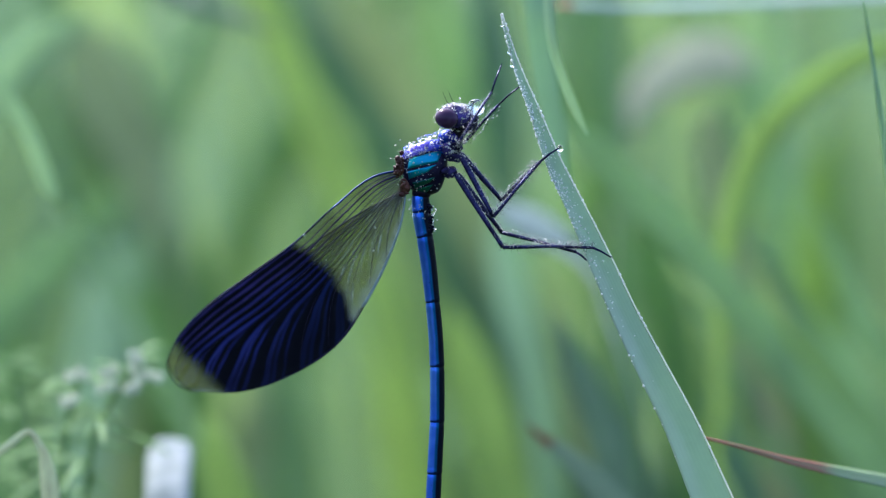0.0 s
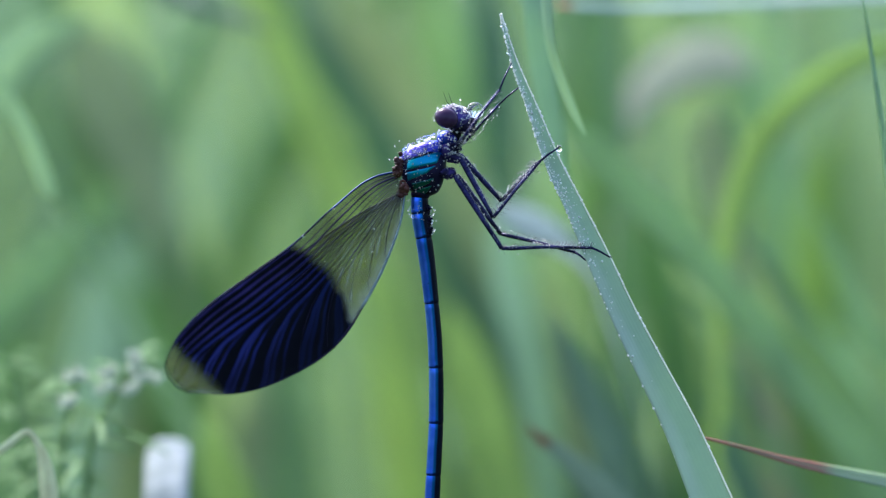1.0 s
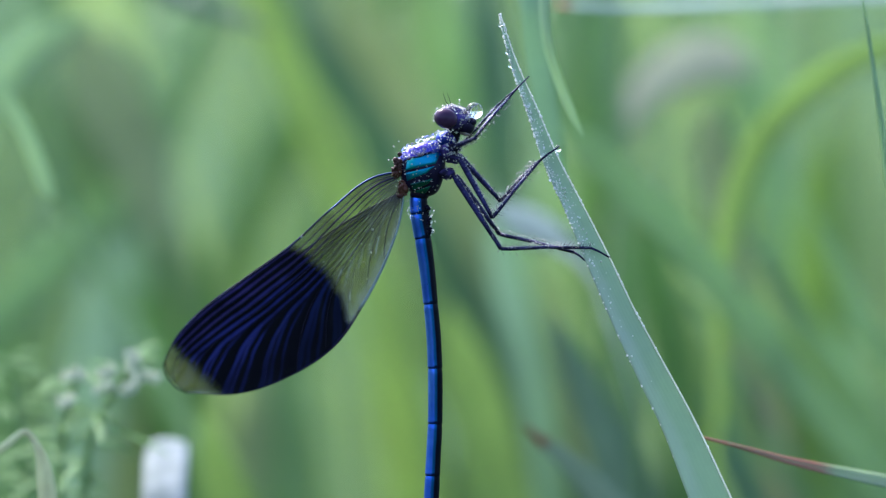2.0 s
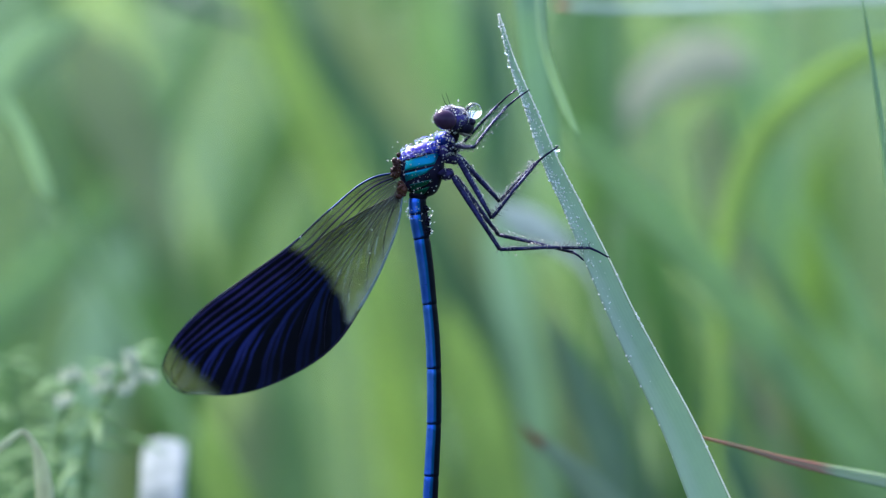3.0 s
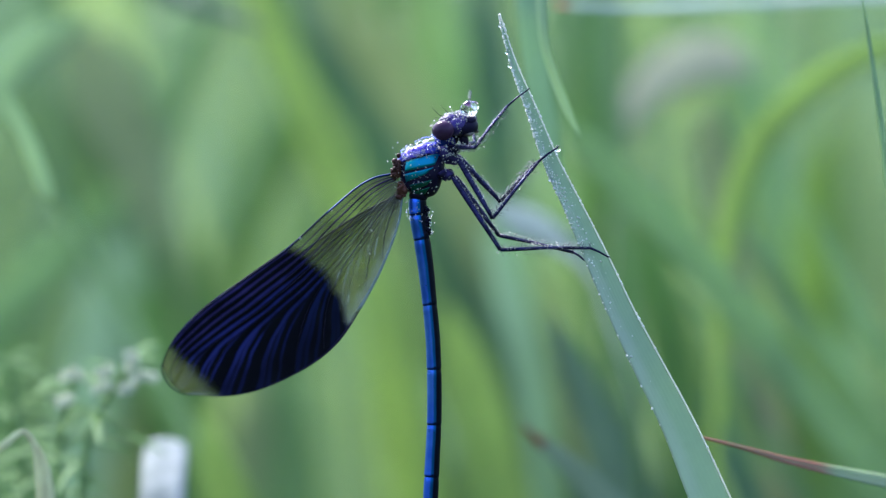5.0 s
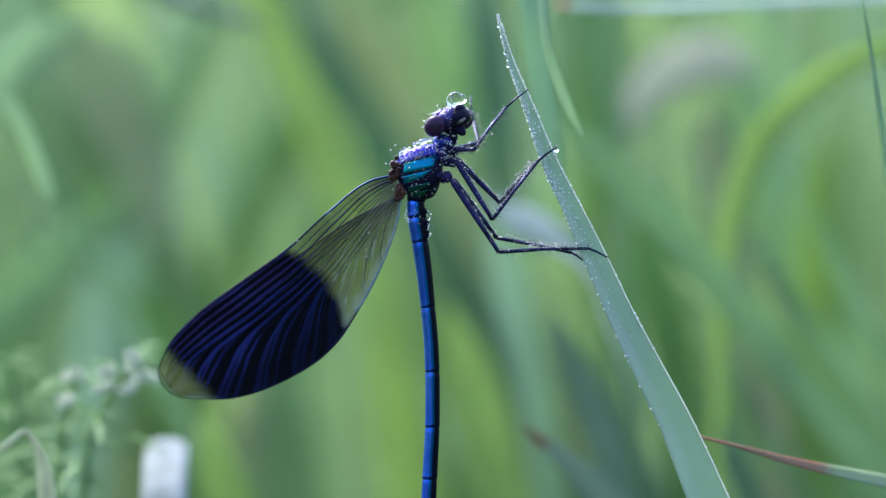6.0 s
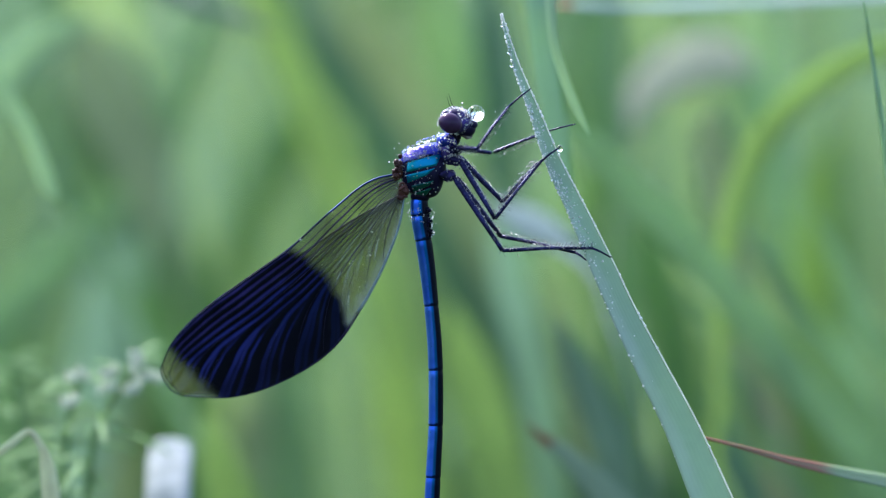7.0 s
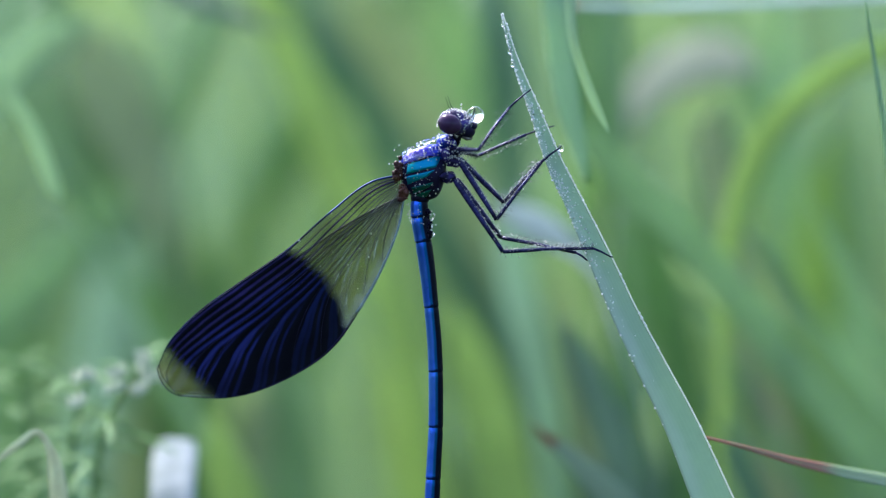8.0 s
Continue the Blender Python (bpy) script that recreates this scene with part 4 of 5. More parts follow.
def build_thorax():
    rng = random.Random(3)
    bm = bmesh.new()
    turn = Matrix((TH_ALONG, (0, 1, 0), TH_UP)).transposed()
    ball(bm, mm(TH_C), [r * MM for r in TH_R], turn, 20, 28, 0.9)
    # the breast tapers towards the belly
    for v in bm.verts:
        q = v.co / MM - TH_C
        s, t = q.dot(TH_ALONG) / TH_R[0], q.dot(TH_UP) / TH_R[2]
        if s > 0 > t:
            v.co += TH_ALONG * (TH_R[0] * s * 0.45 * t * MM)
    part("thorax", bm, BLACK, fly, "black thorax with metallic plates")
    thorax_plate([(-1.30, 0.98), (2.38, 2.14), (2.08, 2.60), (-1.42, 1.38)], VIOLET, 0.10)
    thorax_plate([(-1.04, -0.02), (1.92, 0.68), (2.51, 1.92), (-0.86, 1.02)], TEAL, 0.13)
    thorax_plate([(-0.90, -1.04), (0.99, -0.29), (1.82, 0.44), (-1.04, -0.26)], TEAL, 0.11)
    thorax_plate([(-0.31, -1.96), (1.18, -1.32), (1.64, -0.80), (-0.58, -1.32)], EMERALD, 0.09)
    thorax_plate([(2.19, 1.56), (3.03, 1.28), (3.18, 1.56), (2.38, 1.98)], CYAN, 0.10)
    thorax_plate([(-0.14, -2.61), (0.97, -2.22), (1.46, -1.50), (-0.31, -2.06)], EMERALD, 0.07)
    # the back: a violet shield
    bm = bmesh.new()
    c = TH_C + TH_UP * 1.55 + TH_ALONG * 0.28
    ball(bm, mm(c), (2.35 * MM, 1.45 * MM, 1.05 * MM), turn, 12, 24, 0.85)
    part("back_shield", bm, VIOLET, fly, "violet-blue metallic back")
    # neck and first segment, leg sockets
    for spot, r, skin, name in (((2.98, 0.00, 3.10), (1.10, 1.15, 0.85), COLLAR, "collar"), ((3.67, 0.00, 3.61), (0.7, 0.75, 1.0), BLACK, "neck"), ((3.11, 0.00, 2.00), (0.9, 1.25, 1.05), PURPLE, "breast"),
                                ((3.66, -0.90, 2.09), (0.75, 0.6, 0.6), COXA, "leg_socket"), ((3.67, 0.90, 2.14), (0.75, 0.6, 0.6), COXA, "leg_socket"),
                                ((3.66, -1.00, 1.20), (0.95, 0.7, 0.6), COXA, "leg_socket"), ((3.67, 1.00, 1.25), (0.95, 0.7, 0.6), COXA, "leg_socket"),
                                ((3.00, -1.00, -0.30), (1.0, 0.7, 0.65), COXA, "leg_socket"), ((3.00, 1.00, -0.26), (1.0, 0.7, 0.65), COXA, "leg_socket"),
                                ((0.33, 0.00, -2.33), (0.95, 1.05, 0.75), BLACK, "thorax_end")):
        bm = bmesh.new()
        ball(bm, mm(spot), [v * MM for v in r], rings=14, segs=20)
        if name == "leg_socket":
            for v in bm.verts:
                q = v.co - mm(spot)
                v.co = mm(spot) + q * (0.86 + 0.30 * noise.noise(v.co * 2200) + 0.12 * noise.noise(v.co * 6000))
        part(name, bm, skin, fly)
    for spot in ((-1.77, -0.70, 0.32), (-1.32, -0.80, -1.79), (-1.79, 0.70, 0.35), (-1.34, 0.80, -1.76)):
        bm = bmesh.new()
        for _ in range(30):
            c = Vector(spot) + Vector((rng.gauss(0, 0.19), rng.gauss(0, 0.2), rng.gauss(0, 0.38)))
            turn_by = Euler((rng.uniform(0, 3), rng.uniform(0, 3), 0)).to_matrix()
            ball(bm, mm(c), [rng.uniform(0.12, 0.40) * MM for _ in range(3)], turn_by, 6, 9)
        part("wing_root", bm, BROWN, fly, "knobbly reddish brown wing root")
    # drops in rows along the back, small beads on the flank
    spots = []
    # four rows of drops, the largest along the ridge
    for row, (x, z, dx, dz, count, r, y) in enumerate(((-1.42, 1.98, 3.25, 1.50, 7, 0.31, -0.55), (-1.28, 1.60, 3.55, 1.42, 8, 0.22, -1.10),
                                                      (-1.30, 1.34, 3.70, 1.25, 10, 0.14, -1.40), (-1.35, 2.15, 3.60, 1.60, 7, 0.13, 0.1))):
        for k in range(count):
            f = (k + rng.uniform(0.25, 0.75)) / count
            hill = 0.12 * math.sin(math.pi * f)
            size = r * rng.uniform(0.72, 1.12) * (1.0 - 0.35 * f)
            spots.append(((x + dx * f, y - 0.2 * math.sin(math.pi * f), z + dz * f + hill + rng.gauss(0, 0.05)), size))
    for i in range(26):
        f = rng.random()
        spots.append(((-1.3 + 4.6 * f + rng.gauss(0, 0.12), rng.uniform(-1.2, 0.2), 1.95 + 1.75 * f + 0.45 * math.sin(math.pi * f) + rng.gauss(0.05, 0.14)), 0.05 + 0.07 * rng.random()))
    for i in range(60):
        s, t = rng.uniform(-0.62, 0.62), rng.uniform(0.52, 0.84)
        r = 0.05 + 0.13 * rng.random() ** 1.5
        spots.append((on_thorax(s, t, 0.16 + r * 0.4), r))
    beads("back_dew", fly, spots, "large dew drops on the back", DROPS)
    spots = []
    for i in range(80):
        s, t = rng.uniform(-0.9, 0.9), rng.uniform(-0.9, 0.6)
        if abs(s) ** 2.22 + abs(t) ** 2.22 < 0.93 and not (s > 0.3 and t < -0.15):
            spots.append((on_thorax(s, t, 0.2), 0.03 + 0.07 * rng.random() ** 2))
    for i in range(60):
        a = rng.uniform(0, 6.28)
        q = (3.50, -1.60, 1.73)
        spots.append(((q[0] + rng.gauss(0, 0.5), q[1] + rng.uniform(-0.1, 0.4), q[2] + rng.gauss(0, 0.9)), rng.uniform(0.05, 0.10)))
    for i in range(46):
        q = (3.06, -1.00, 3.12)
        spots.append(((q[0] + rng.gauss(0, 0.45), q[1] + rng.uniform(-0.15, 0.5), q[2] + rng.gauss(0.15, 0.38)), rng.uniform(0.05, 0.12)))
    for i in range(34):
        q = (-1.71, -1.10, -0.36)
        spots.append(((q[0] + rng.gauss(0, 0.3), q[1] + rng.uniform(-0.1, 0.3), q[2] + rng.gauss(0, 1.1)), rng.uniform(0.03, 0.08)))
    for i in range(105):
        f = rng.random()
        r = 0.03 + 0.05 * rng.random() ** 2
        spots.append((TH_C + TH_ALONG * (-1.7 + 4.4 * f) + TH_UP * (1.62 + rng.uniform(-0.5, 0.6)) + Vector((0, -1.50 + 0.25 * abs(2 * f - 1), 0)), r))
    for spot in ((3.66, -1.45, 2.09), (3.66, -1.6, 1.20), (3.00, -1.6, -0.30)):
        for _ in range(22):
            spots.append((Vector(spot) + Vector((rng.gauss(0.1, 0.45), rng.uniform(-0.05, 0.3), rng.gauss(0, 0.38))), 0.03 + 0.05 * rng.random()))
    beads("flank_dew", fly, spots, "fine dew on the flank")


build_thorax()


def build_abdomen():
    rng = random.Random(8)
    line = [(*(0.22, 0.00, -2.61), 0.88), (*(0.33, 0.00, -4.44), 0.88), (*(0.67, 0.00, -6.67), 0.83), (*(1.11, 0.00, -9.89), 0.78), (*(1.44, 0.00, -13.11), 0.72), (*(1.72, 0.00, -16.22), 0.72), (*(1.86, 0.00, -19.44), 0.72),
            (*(1.89, 0.00, -22.22), 0.72), (*(1.86, 0.00, -24.89), 0.72), (*(1.72, 0.00, -27.78), 0.73), (*(1.61, 0.00, -30.00), 0.74), (*(1.33, 0.00, -35.00), 0.76), (*(0.94, 0.00, -38.89), 0.80), (*(0.67, 0.00, -41.11), 0.78), (*(0.44, 0.00, -42.56), 0.6)]
    curve = spline(line, 281)
    joints = [0, 9, 20, 40, 60, 80, 100, 110, 120, 130, 140]
    for a, b in zip(joints, joints[1:]):
        bm = bmesh.new()
        uv = bm.loops.layers.uv.verify()
        pts, rad, left = [], [], []
        for i in range(2 * a, 2 * b + 1):
            q = curve[i]
            left.append((Vector(curve[2 * b][:3]) - Vector(q[:3])).length)
            start = (Vector(q[:3]) - Vector(curve[2 * a][:3])).length
            flare = 1.0 + 0.022 * math.exp(-((left[-1] - 0.32) / 0.22) ** 2) - 0.07 * math.exp(-(left[-1] / 0.10) ** 2) - 0.05 * math.exp(-(start / 0.25) ** 2)
            pts.append(mm(q[:3]))
            rad.append(q[3] * flare * MM)
        rings = tube(bm, pts, rad, 28, 1.05, caps=b == 140)
        where = {v: (0.5 + 0.5 * (v.co.x - p.x) / r, d) for ring, p, r, d in zip(rings, pts, rad, left) for v in ring}
        for f in bm.faces:
            for loop in f.loops:
                loop[uv].uv = where[loop.vert]
        part("abdomen_segment", bm, ABDOMEN, fly, "metallic blue above, black below")
    for y in (-0.3, 0.3):
        bm = bmesh.new()
        tip = Vector(curve[-1][:3])
        tube(bm, [mm(tip + Vector((0, y, 0.2))), mm(tip + Vector((-0.1, y * 2, -0.6))), mm(tip + Vector((0.0, y * 1.2, -1.2)))], [0.0002, 0.00018, 0.00008], 8)
        part("tail_clasper", bm, BLACK, fly)
    # rough dark accessory lobe under the second segment, with dew
    bm = bmesh.new()
    for i in range(60):
        z = rng.uniform(-1, 1)
        ball(bm, mm(Vector((1.17, -0.20, -4.89)) + Vector((rng.uniform(-0.30, 0.18) - 0.12 * z, rng.uniform(-0.6, 0.5), z * 1.45))), [rng.uniform(0.12, 0.26) * MM for _ in range(3)], rings=5, segs=8)
    part("belly_lobe", bm, BLACK, fly)
    spots = [(Vector((1.50, -0.40, -5.11)) + Vector((rng.gauss(0.05, 0.12), rng.uniform(-0.4, 0.4), rng.uniform(-1.4, 1.6))), rng.uniform(0.05, 0.11)) for _ in range(34)]
    spots += [(Vector((-0.72, -0.30, -3.89)) + Vector((rng.gauss(0, 0.12) + z * -0.05, rng.uniform(-0.3, 0.3), z)), rng.uniform(0.04, 0.09)) for z in (rng.uniform(-1, 1.0) for _ in range(16))]
    spots += [(Vector((0.01, -0.95, -3.68)) + Vector((rng.uniform(-0.5, 0.7), 0, rng.uniform(-1.2, 0.8))), rng.uniform(0.04, 0.08)) for _ in range(20)]
    beads("belly_dew", fly, spots, "fine dew")


build_abdomen()

# wings: front and rear edge from root to tip, in mm in the wing's plane about its root
WING_ROOT = Vector((-1.78, 0.00, -0.11))
FRONT = [(0.0, 0.0), (-2.2, -0.5), (-6.5, -3.7), (-10.4, -7.35), (-15.2, -10.9), (-19.2, -14.0), (-21.8, -17.0), (-22.6, -19.0)]
FRONT_HIND = [(0.4, -2.0), (-3.9, -4.2), (-7.8, -6.7), (-11.5, -9.4), (-15.6, -12.2), (-19.2, -15.0), (-21.4, -17.6), (-22.2, -19.3)]
REAR = [(0.55, -2.3), (0.2, -4.6), (-1.2, -8.6), (-3.6, -13.2), (-6.4, -17.2), (-10.6, -20.0), (-15.6, -21.7), (-20.2, -21.6)]


def wing_point(s, t, front_edge):
    """s: root to tip, t: front to rear edge. The far end is rounded."""
    k = s * 60
    i = min(59, int(k))
    a = front_edge[i] * (1 - (k - i)) + front_edge[i + 1] * (k - i)
    b = WING_REAR[i] * (1 - (k - i)) + WING_REAR[i + 1] * (k - i)
    p = a * (1 - t) + b * t
    bulge = max(0.0, (s - 0.86) / 0.14) ** 2 * 4 * t * (1 - t)
    return p + np.array((-0.62, -0.78)) * bulge * 0.6


WING_FRONT, WING_REAR, HIND_FRONT = spline(FRONT, 61), spline(REAR, 61), spline(FRONT_HIND, 61)


def vein_line(c, s):
    """Where the vein c lies across the wing at s: it follows the front edge, then sweeps to the rear one."""
    return c + 6.3 * max(0.0, s - (0.65 - 1.45 * (c - 0.37))) ** 2


def vein_of(s, t):
    """Which vein runs through a place."""
    lo, hi = 0.0, 1.0
    for _ in range(16):
        m = (lo + hi) / 2
        lo, hi = (m, hi) if vein_line(m, s) < t else (lo, m)
    return lo


def build_wing(name, depth, tip_depth, skin, turn, size, label):
    """depth: how far its root stands off the middle plane; tip_depth: how far the tip leans away."""
    bm = bmesh.new()
    uv = bm.loops.layers.uv.new("UVMap")
    span = bm.loops.layers.uv.new("Span")
    ns, nt = 110, 90
    rot = Matrix.Rotation(radians(turn), 2)

    def place(s, t, lift=0.0, w=None):
        p = Vector(wing_point(s, t, HIND_FRONT if name == "hindwing" else WING_FRONT) * size)
        p = rot @ p
        along = Vector((-0.75, -0.66))
        p += along * (p.dot(along) * 0.030)
        w = vein_of(s, t) if w is None else w
        y = (0.02 + 0.05 * min(1, 2 * s)) * math.sin(w * VEINS * 6.283) * min(1, 5 * s) * min(1, 8 * (1 - t) + 0.25) + 0.25 * math.sin(3 * s) * (t - 0.5)
        return mm((p.x, y + lift, p.y))

    lanes = [[vein_of(i / ns, j / nt) for j in range(nt + 1)] for i in range(ns + 1)]
    grid = [[bm.verts.new(place(i / ns, j / nt, 0.0, lanes[i][j])) for j in range(nt + 1)] for i in range(ns + 1)]
    for i in range(ns):
        for j in range(nt):
            f = bm.faces.new((grid[i][j], grid[i + 1][j], grid[i + 1][j + 1], grid[i][j + 1]))
            for loop, (a, b) in zip(f.loops, ((i, j), (i + 1, j), (i + 1, j + 1), (i, j + 1))):
                s, t, c = a / ns, b / nt, lanes[a][b]
                band = s - 0.05 * t + 0.16 * t * (1 - t) * max(0.0, 1 - 1.1 * s) * 1.6
                loop[uv].uv = (band, c)
                loop[span].uv = (t, min(1.0, 18.3 * max(0.0, s - (0.65 - 1.45 * (c - 0.37))) / 4))
    wing = part(name, bm, skin, fly, label)
    # the thick edges
    bm = bmesh.new()
    tube(bm, [place(s, 0, -0.01) for s in np.linspace(0, 0.30, 24)], [0.00011 - 0.0000012 * i for i in range(24)], 6)
    part("front_edge", bm, VEIN if name == "hindwing" else COSTA_BLUE, wing, "blue-black base of the front edge")
    bm = bmesh.new()
    edge = [place(s, 0, -0.01) for s in np.linspace(0.30, 1, 44)] + [place(1, t, -0.01) for t in np.linspace(0.05, 1, 16)]
    tube(bm, edge, [0.00008] * 30 + [0.00005] * 30, 6)
    part("front_edge", bm, COSTA, wing, "dark blue front edge")
    bm = bmesh.new()
    ball(bm, place(0.395, 0.004, -0.05), (0.00013, 0.0001, 0.0001), rings=6, segs=8)
    part("wing_joint", bm, PALE_EDGE, wing, "pale knot of the front edge")
    bm = bmesh.new()
    tube(bm, [place(s, 1, 0) for s in np.linspace(0.44, 1, 40)], [0.00004] * 40, 5)
    part("rear_edge", bm, VEIN, wing)
    bm = bmesh.new()
    tube(bm, [place(s, 1, 0) for s in np.linspace(0, 0.44, 30)], [0.00006] * 30, 5)
    part("rear_edge", bm, PALE_EDGE, wing, "pale rear edge of the clear base")
    # lengthwise veins: two strong ones behind the front edge, the others fine
    bm = bmesh.new()
    cs = [0.09, 0.16, 0.235, 0.31] + [0.31 + 0.055 * k for k in range(1, 13)]
    strong = {0: 0.00005, 1: 0.00010, 2: 0.00006, 3: 0.00004, 5: 0.00003}
    for k, c in enumerate(cs):
        steps = [s for s in np.linspace(0.02, 0.93, 56) if vein_line(c, s) < 0.995]
        if len(steps) < 4:
            continue
        r = strong.get(k, 0.000014 + 0.000012 * (k % 3))
        tube(bm, [place(s, vein_line(c, s), -0.015, c) for s in steps], [r * (1.15 - 0.85 * s / steps[-1]) for s in steps], 5)
    # cross-veins: a close ladder behind the front edge, a fine net in the clear base
    rungs = [0.0] + cs
    for k, (a, b) in enumerate(zip(rungs, rungs[1:])):
        count, r = ((58, 0.00002), (58, 0.000018), (48, 0.000012))[k] if k < 3 else (30, 0.000007)
        for i in range(count):
            s = 0.06 + 0.38 * (i + 0.5 * (k % 2)) / count
            ta, tb = vein_line(a, s), vein_line(b, s)
            if tb < 1.0:
                tube(bm, [place(s, ta, -0.01, a), place(s - 0.004, tb, -0.01, b)], [r] * 2, 3, caps=False)
    part("vein_net", bm, VEIN, wing, "dark wing veins")
    root = WING_ROOT + Vector((0, depth, 0))
    return wing, root, tip_depth


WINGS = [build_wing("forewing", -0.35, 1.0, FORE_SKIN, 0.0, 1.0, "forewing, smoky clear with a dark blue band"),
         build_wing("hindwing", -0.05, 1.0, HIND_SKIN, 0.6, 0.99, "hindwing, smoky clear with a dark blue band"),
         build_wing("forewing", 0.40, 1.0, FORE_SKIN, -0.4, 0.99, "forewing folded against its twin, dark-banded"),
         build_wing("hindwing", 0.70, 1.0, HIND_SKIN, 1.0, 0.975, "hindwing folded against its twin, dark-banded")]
for i, spot in enumerate(((-2.7, -0.5, -5.9), (-2.9, -0.5, -8.2), (-6.6, -0.5, -4.0))):
    beads("wing_dew", WINGS[0][0], [(spot, 0.12 - 0.03 * i)], "dew drop on the wing")

specks = random.Random(77)
beads("wing_dew", WINGS[0][0], [((q[0], -0.3, q[1]), 0.02 + 0.03 * specks.random() ** 2) for q in (wing_point(specks.uniform(0.12, 0.42), specks.uniform(0.3, 0.9), WING_FRONT) for _ in range(26))], "fine dew on the clear wing base")

# ---- head, about the neck ----
HEAD_AT = Vector((3.67, 0.00, 4.11))
EYE_NEAR = Vector((2.67, -2.00, 4.71)) - HEAD_AT
EYE_FAR = Vector((4.01, 2.30, 5.31)) - HEAD_AT


def build_head():
    rng = random.Random(21)
    bm = bmesh.new()
    mid = (EYE_NEAR + EYE_FAR) / 2
    across = (EYE_FAR - EYE_NEAR).normalized()
    front = Vector((0.93, 0, -0.28))
    front = (front - across * front.dot(across)).normalized()
    top = front.cross(across)
    if top.z < 0:
        top = -top
    turn = Matrix((across, front, top)).transposed()
    if turn.determinant() < 0:
        turn = Matrix((-across, front, top)).transposed()
    centre = mid + front * 0.75 + top * 0.05
    ball(bm, mm(centre), (2.3 * MM, 1.15 * MM, 1.05 * MM), turn, 14, 22, 0.9)
    ball(bm, mm(mid - front * 0.1 + top * 0.55), (1.5 * MM, 0.9 * MM, 0.55 * MM), turn, 10, 16)
    brow = EYE_NEAR + across * 1.25 + top * 0.72 + front * 0.25
    ball(bm, mm(brow), (1.0 * MM, 1.0 * MM, 0.62 * MM), turn, 10, 16)
    ball(bm, mm(EYE_NEAR + across * 1.5 + top * 0.2 - front * 0.55), (0.7 * MM, 0.75 * MM, 0.8 * MM), turn, 10, 16)
    head = part("head", bm, PURPLE, fly, "purplish black head with dew")
    bm = bmesh.new()
    ball(bm, mm(centre + front * 0.75 - top * 0.45), (1.3 * MM, 0.95 * MM, 0.9 * MM), turn, 12, 18)
    ball(bm, mm(centre + front * 0.25 - top * 0.25), (1.9 * MM, 1.0 * MM, 0.9 * MM), turn, 12, 18)
    part("face", bm, BLACK, head, "black face below the brow")
    bm = bmesh.new()
    ball(bm, mm((-0.1, 0.1, -0.55)), (0.5 * MM, 0.5 * MM, 0.95 * MM), None, 10, 14)
    part("neck_joint", bm, BLACK, head)
    for c, sgn in ((EYE_NEAR, -1), (EYE_FAR, 1)):
        bm = bmesh.new()
        ball(bm, mm(c), (1.06 * MM, 1.24 * MM, 1.0 * MM), turn @ Matrix.Rotation(0.35 * sgn, 3, "Z"), 18, 28)
        part("eye", bm, EYE, head, "dark brown bulging eye")
    bm = bmesh.new()
    ball(bm, mm(centre + front * 1.3 + top * 0.15), (0.75 * MM, 0.45 * MM, 0.42 * MM), turn, 8, 14)
    part("forehead", bm, BLACK, head)
    bm = bmesh.new()
    ball(bm, mm(centre + front * 1.15 - top * 0.8), (0.7 * MM, 0.4 * MM, 0.3 * MM), turn, 8, 14)
    part("upper_lip", bm, BLACK, head)
    for sgn in (-1, 1):
        bm = bmesh.new()
        p = centre + front * 0.7 - top * 0.95 + across * 0.75 * sgn
        tube(bm, [mm(p), mm(p + front * 0.5 - top * 0.2), mm(p + front * 0.85 - top * 0.15 - across * 0.3 * sgn)], [0.00028, 0.0002, 0.00008], 8)
        part("jaw", bm, MOUTH, head, "pale jaw")
        bm = bmesh.new()
        p = centre + top * 0.85 + across * (0.45 * sgn - 0.3) - front * 0.75
        q = p + top * 0.55 - front * 0.70 + across * 0.35 * sgn
        tube(bm, [mm(p), mm(p.lerp(q, 0.4)), mm(q), mm(q + top * 0.8 - front * 0.55)], [0.00010, 0.00005, 0.00003, 0.000015], 6)
        part("antenna", bm, BLACK, head)
    # hairs
    bm = bmesh.new()
    for _ in range(46):
        a, b = rng.uniform(-1.9, 1.9), rng.uniform(-0.9, 1.2)
        p = centre + across * a + front * b + top * 0.8
        q = p + (top * 0.55 + across * rng.gauss(0, 0.2) + front * rng.gauss(0, 0.25))
        tube(bm, [mm(p), mm(q)], [0.00002, 0.00001], 4)
    tagged(part("hairs", bm, BLACK, head), kind="stuff")
    spots = []
    for _ in range(430):
        d = Vector((rng.gauss(0, 1), rng.gauss(0, 1), rng.gauss(0.5, 1))).normalized()
        p = centre - front * 0.15 + turn @ Vector((d.x * 2.45, d.y * 1.45, d.z * 1.25))
        if (p - EYE_NEAR).length > 1.42 and (p - EYE_FAR).length > 1.42:
            spots.append((p, 0.03 + 0.085 * rng.random() ** 2))
    for _ in range(26):
        a = rng.uniform(-0.6, 2.6)
        p = EYE_NEAR + top * (1.3 * math.sin(a)) - front * (1.25 * math.cos(a)) - across * rng.uniform(-0.3, 0.5)
        spots.append((p, rng.uniform(0.035, 0.08)))
    for _ in range(80):
        d = Vector((rng.gauss(-0.4, 1), rng.gauss(-0.2, 1), rng.gauss(0.6, 0.8))).normalized()
        p = brow + turn @ Vector((d.x * 1.05, d.y * 1.05, d.z * 0.68))
        if (p - EYE_NEAR).length > 1.25:
            spots.append((p, 0.04 + 0.09 * rng.random() ** 2))
    p = centre + top * 1.9 - front * 0.35 - across * 0.5
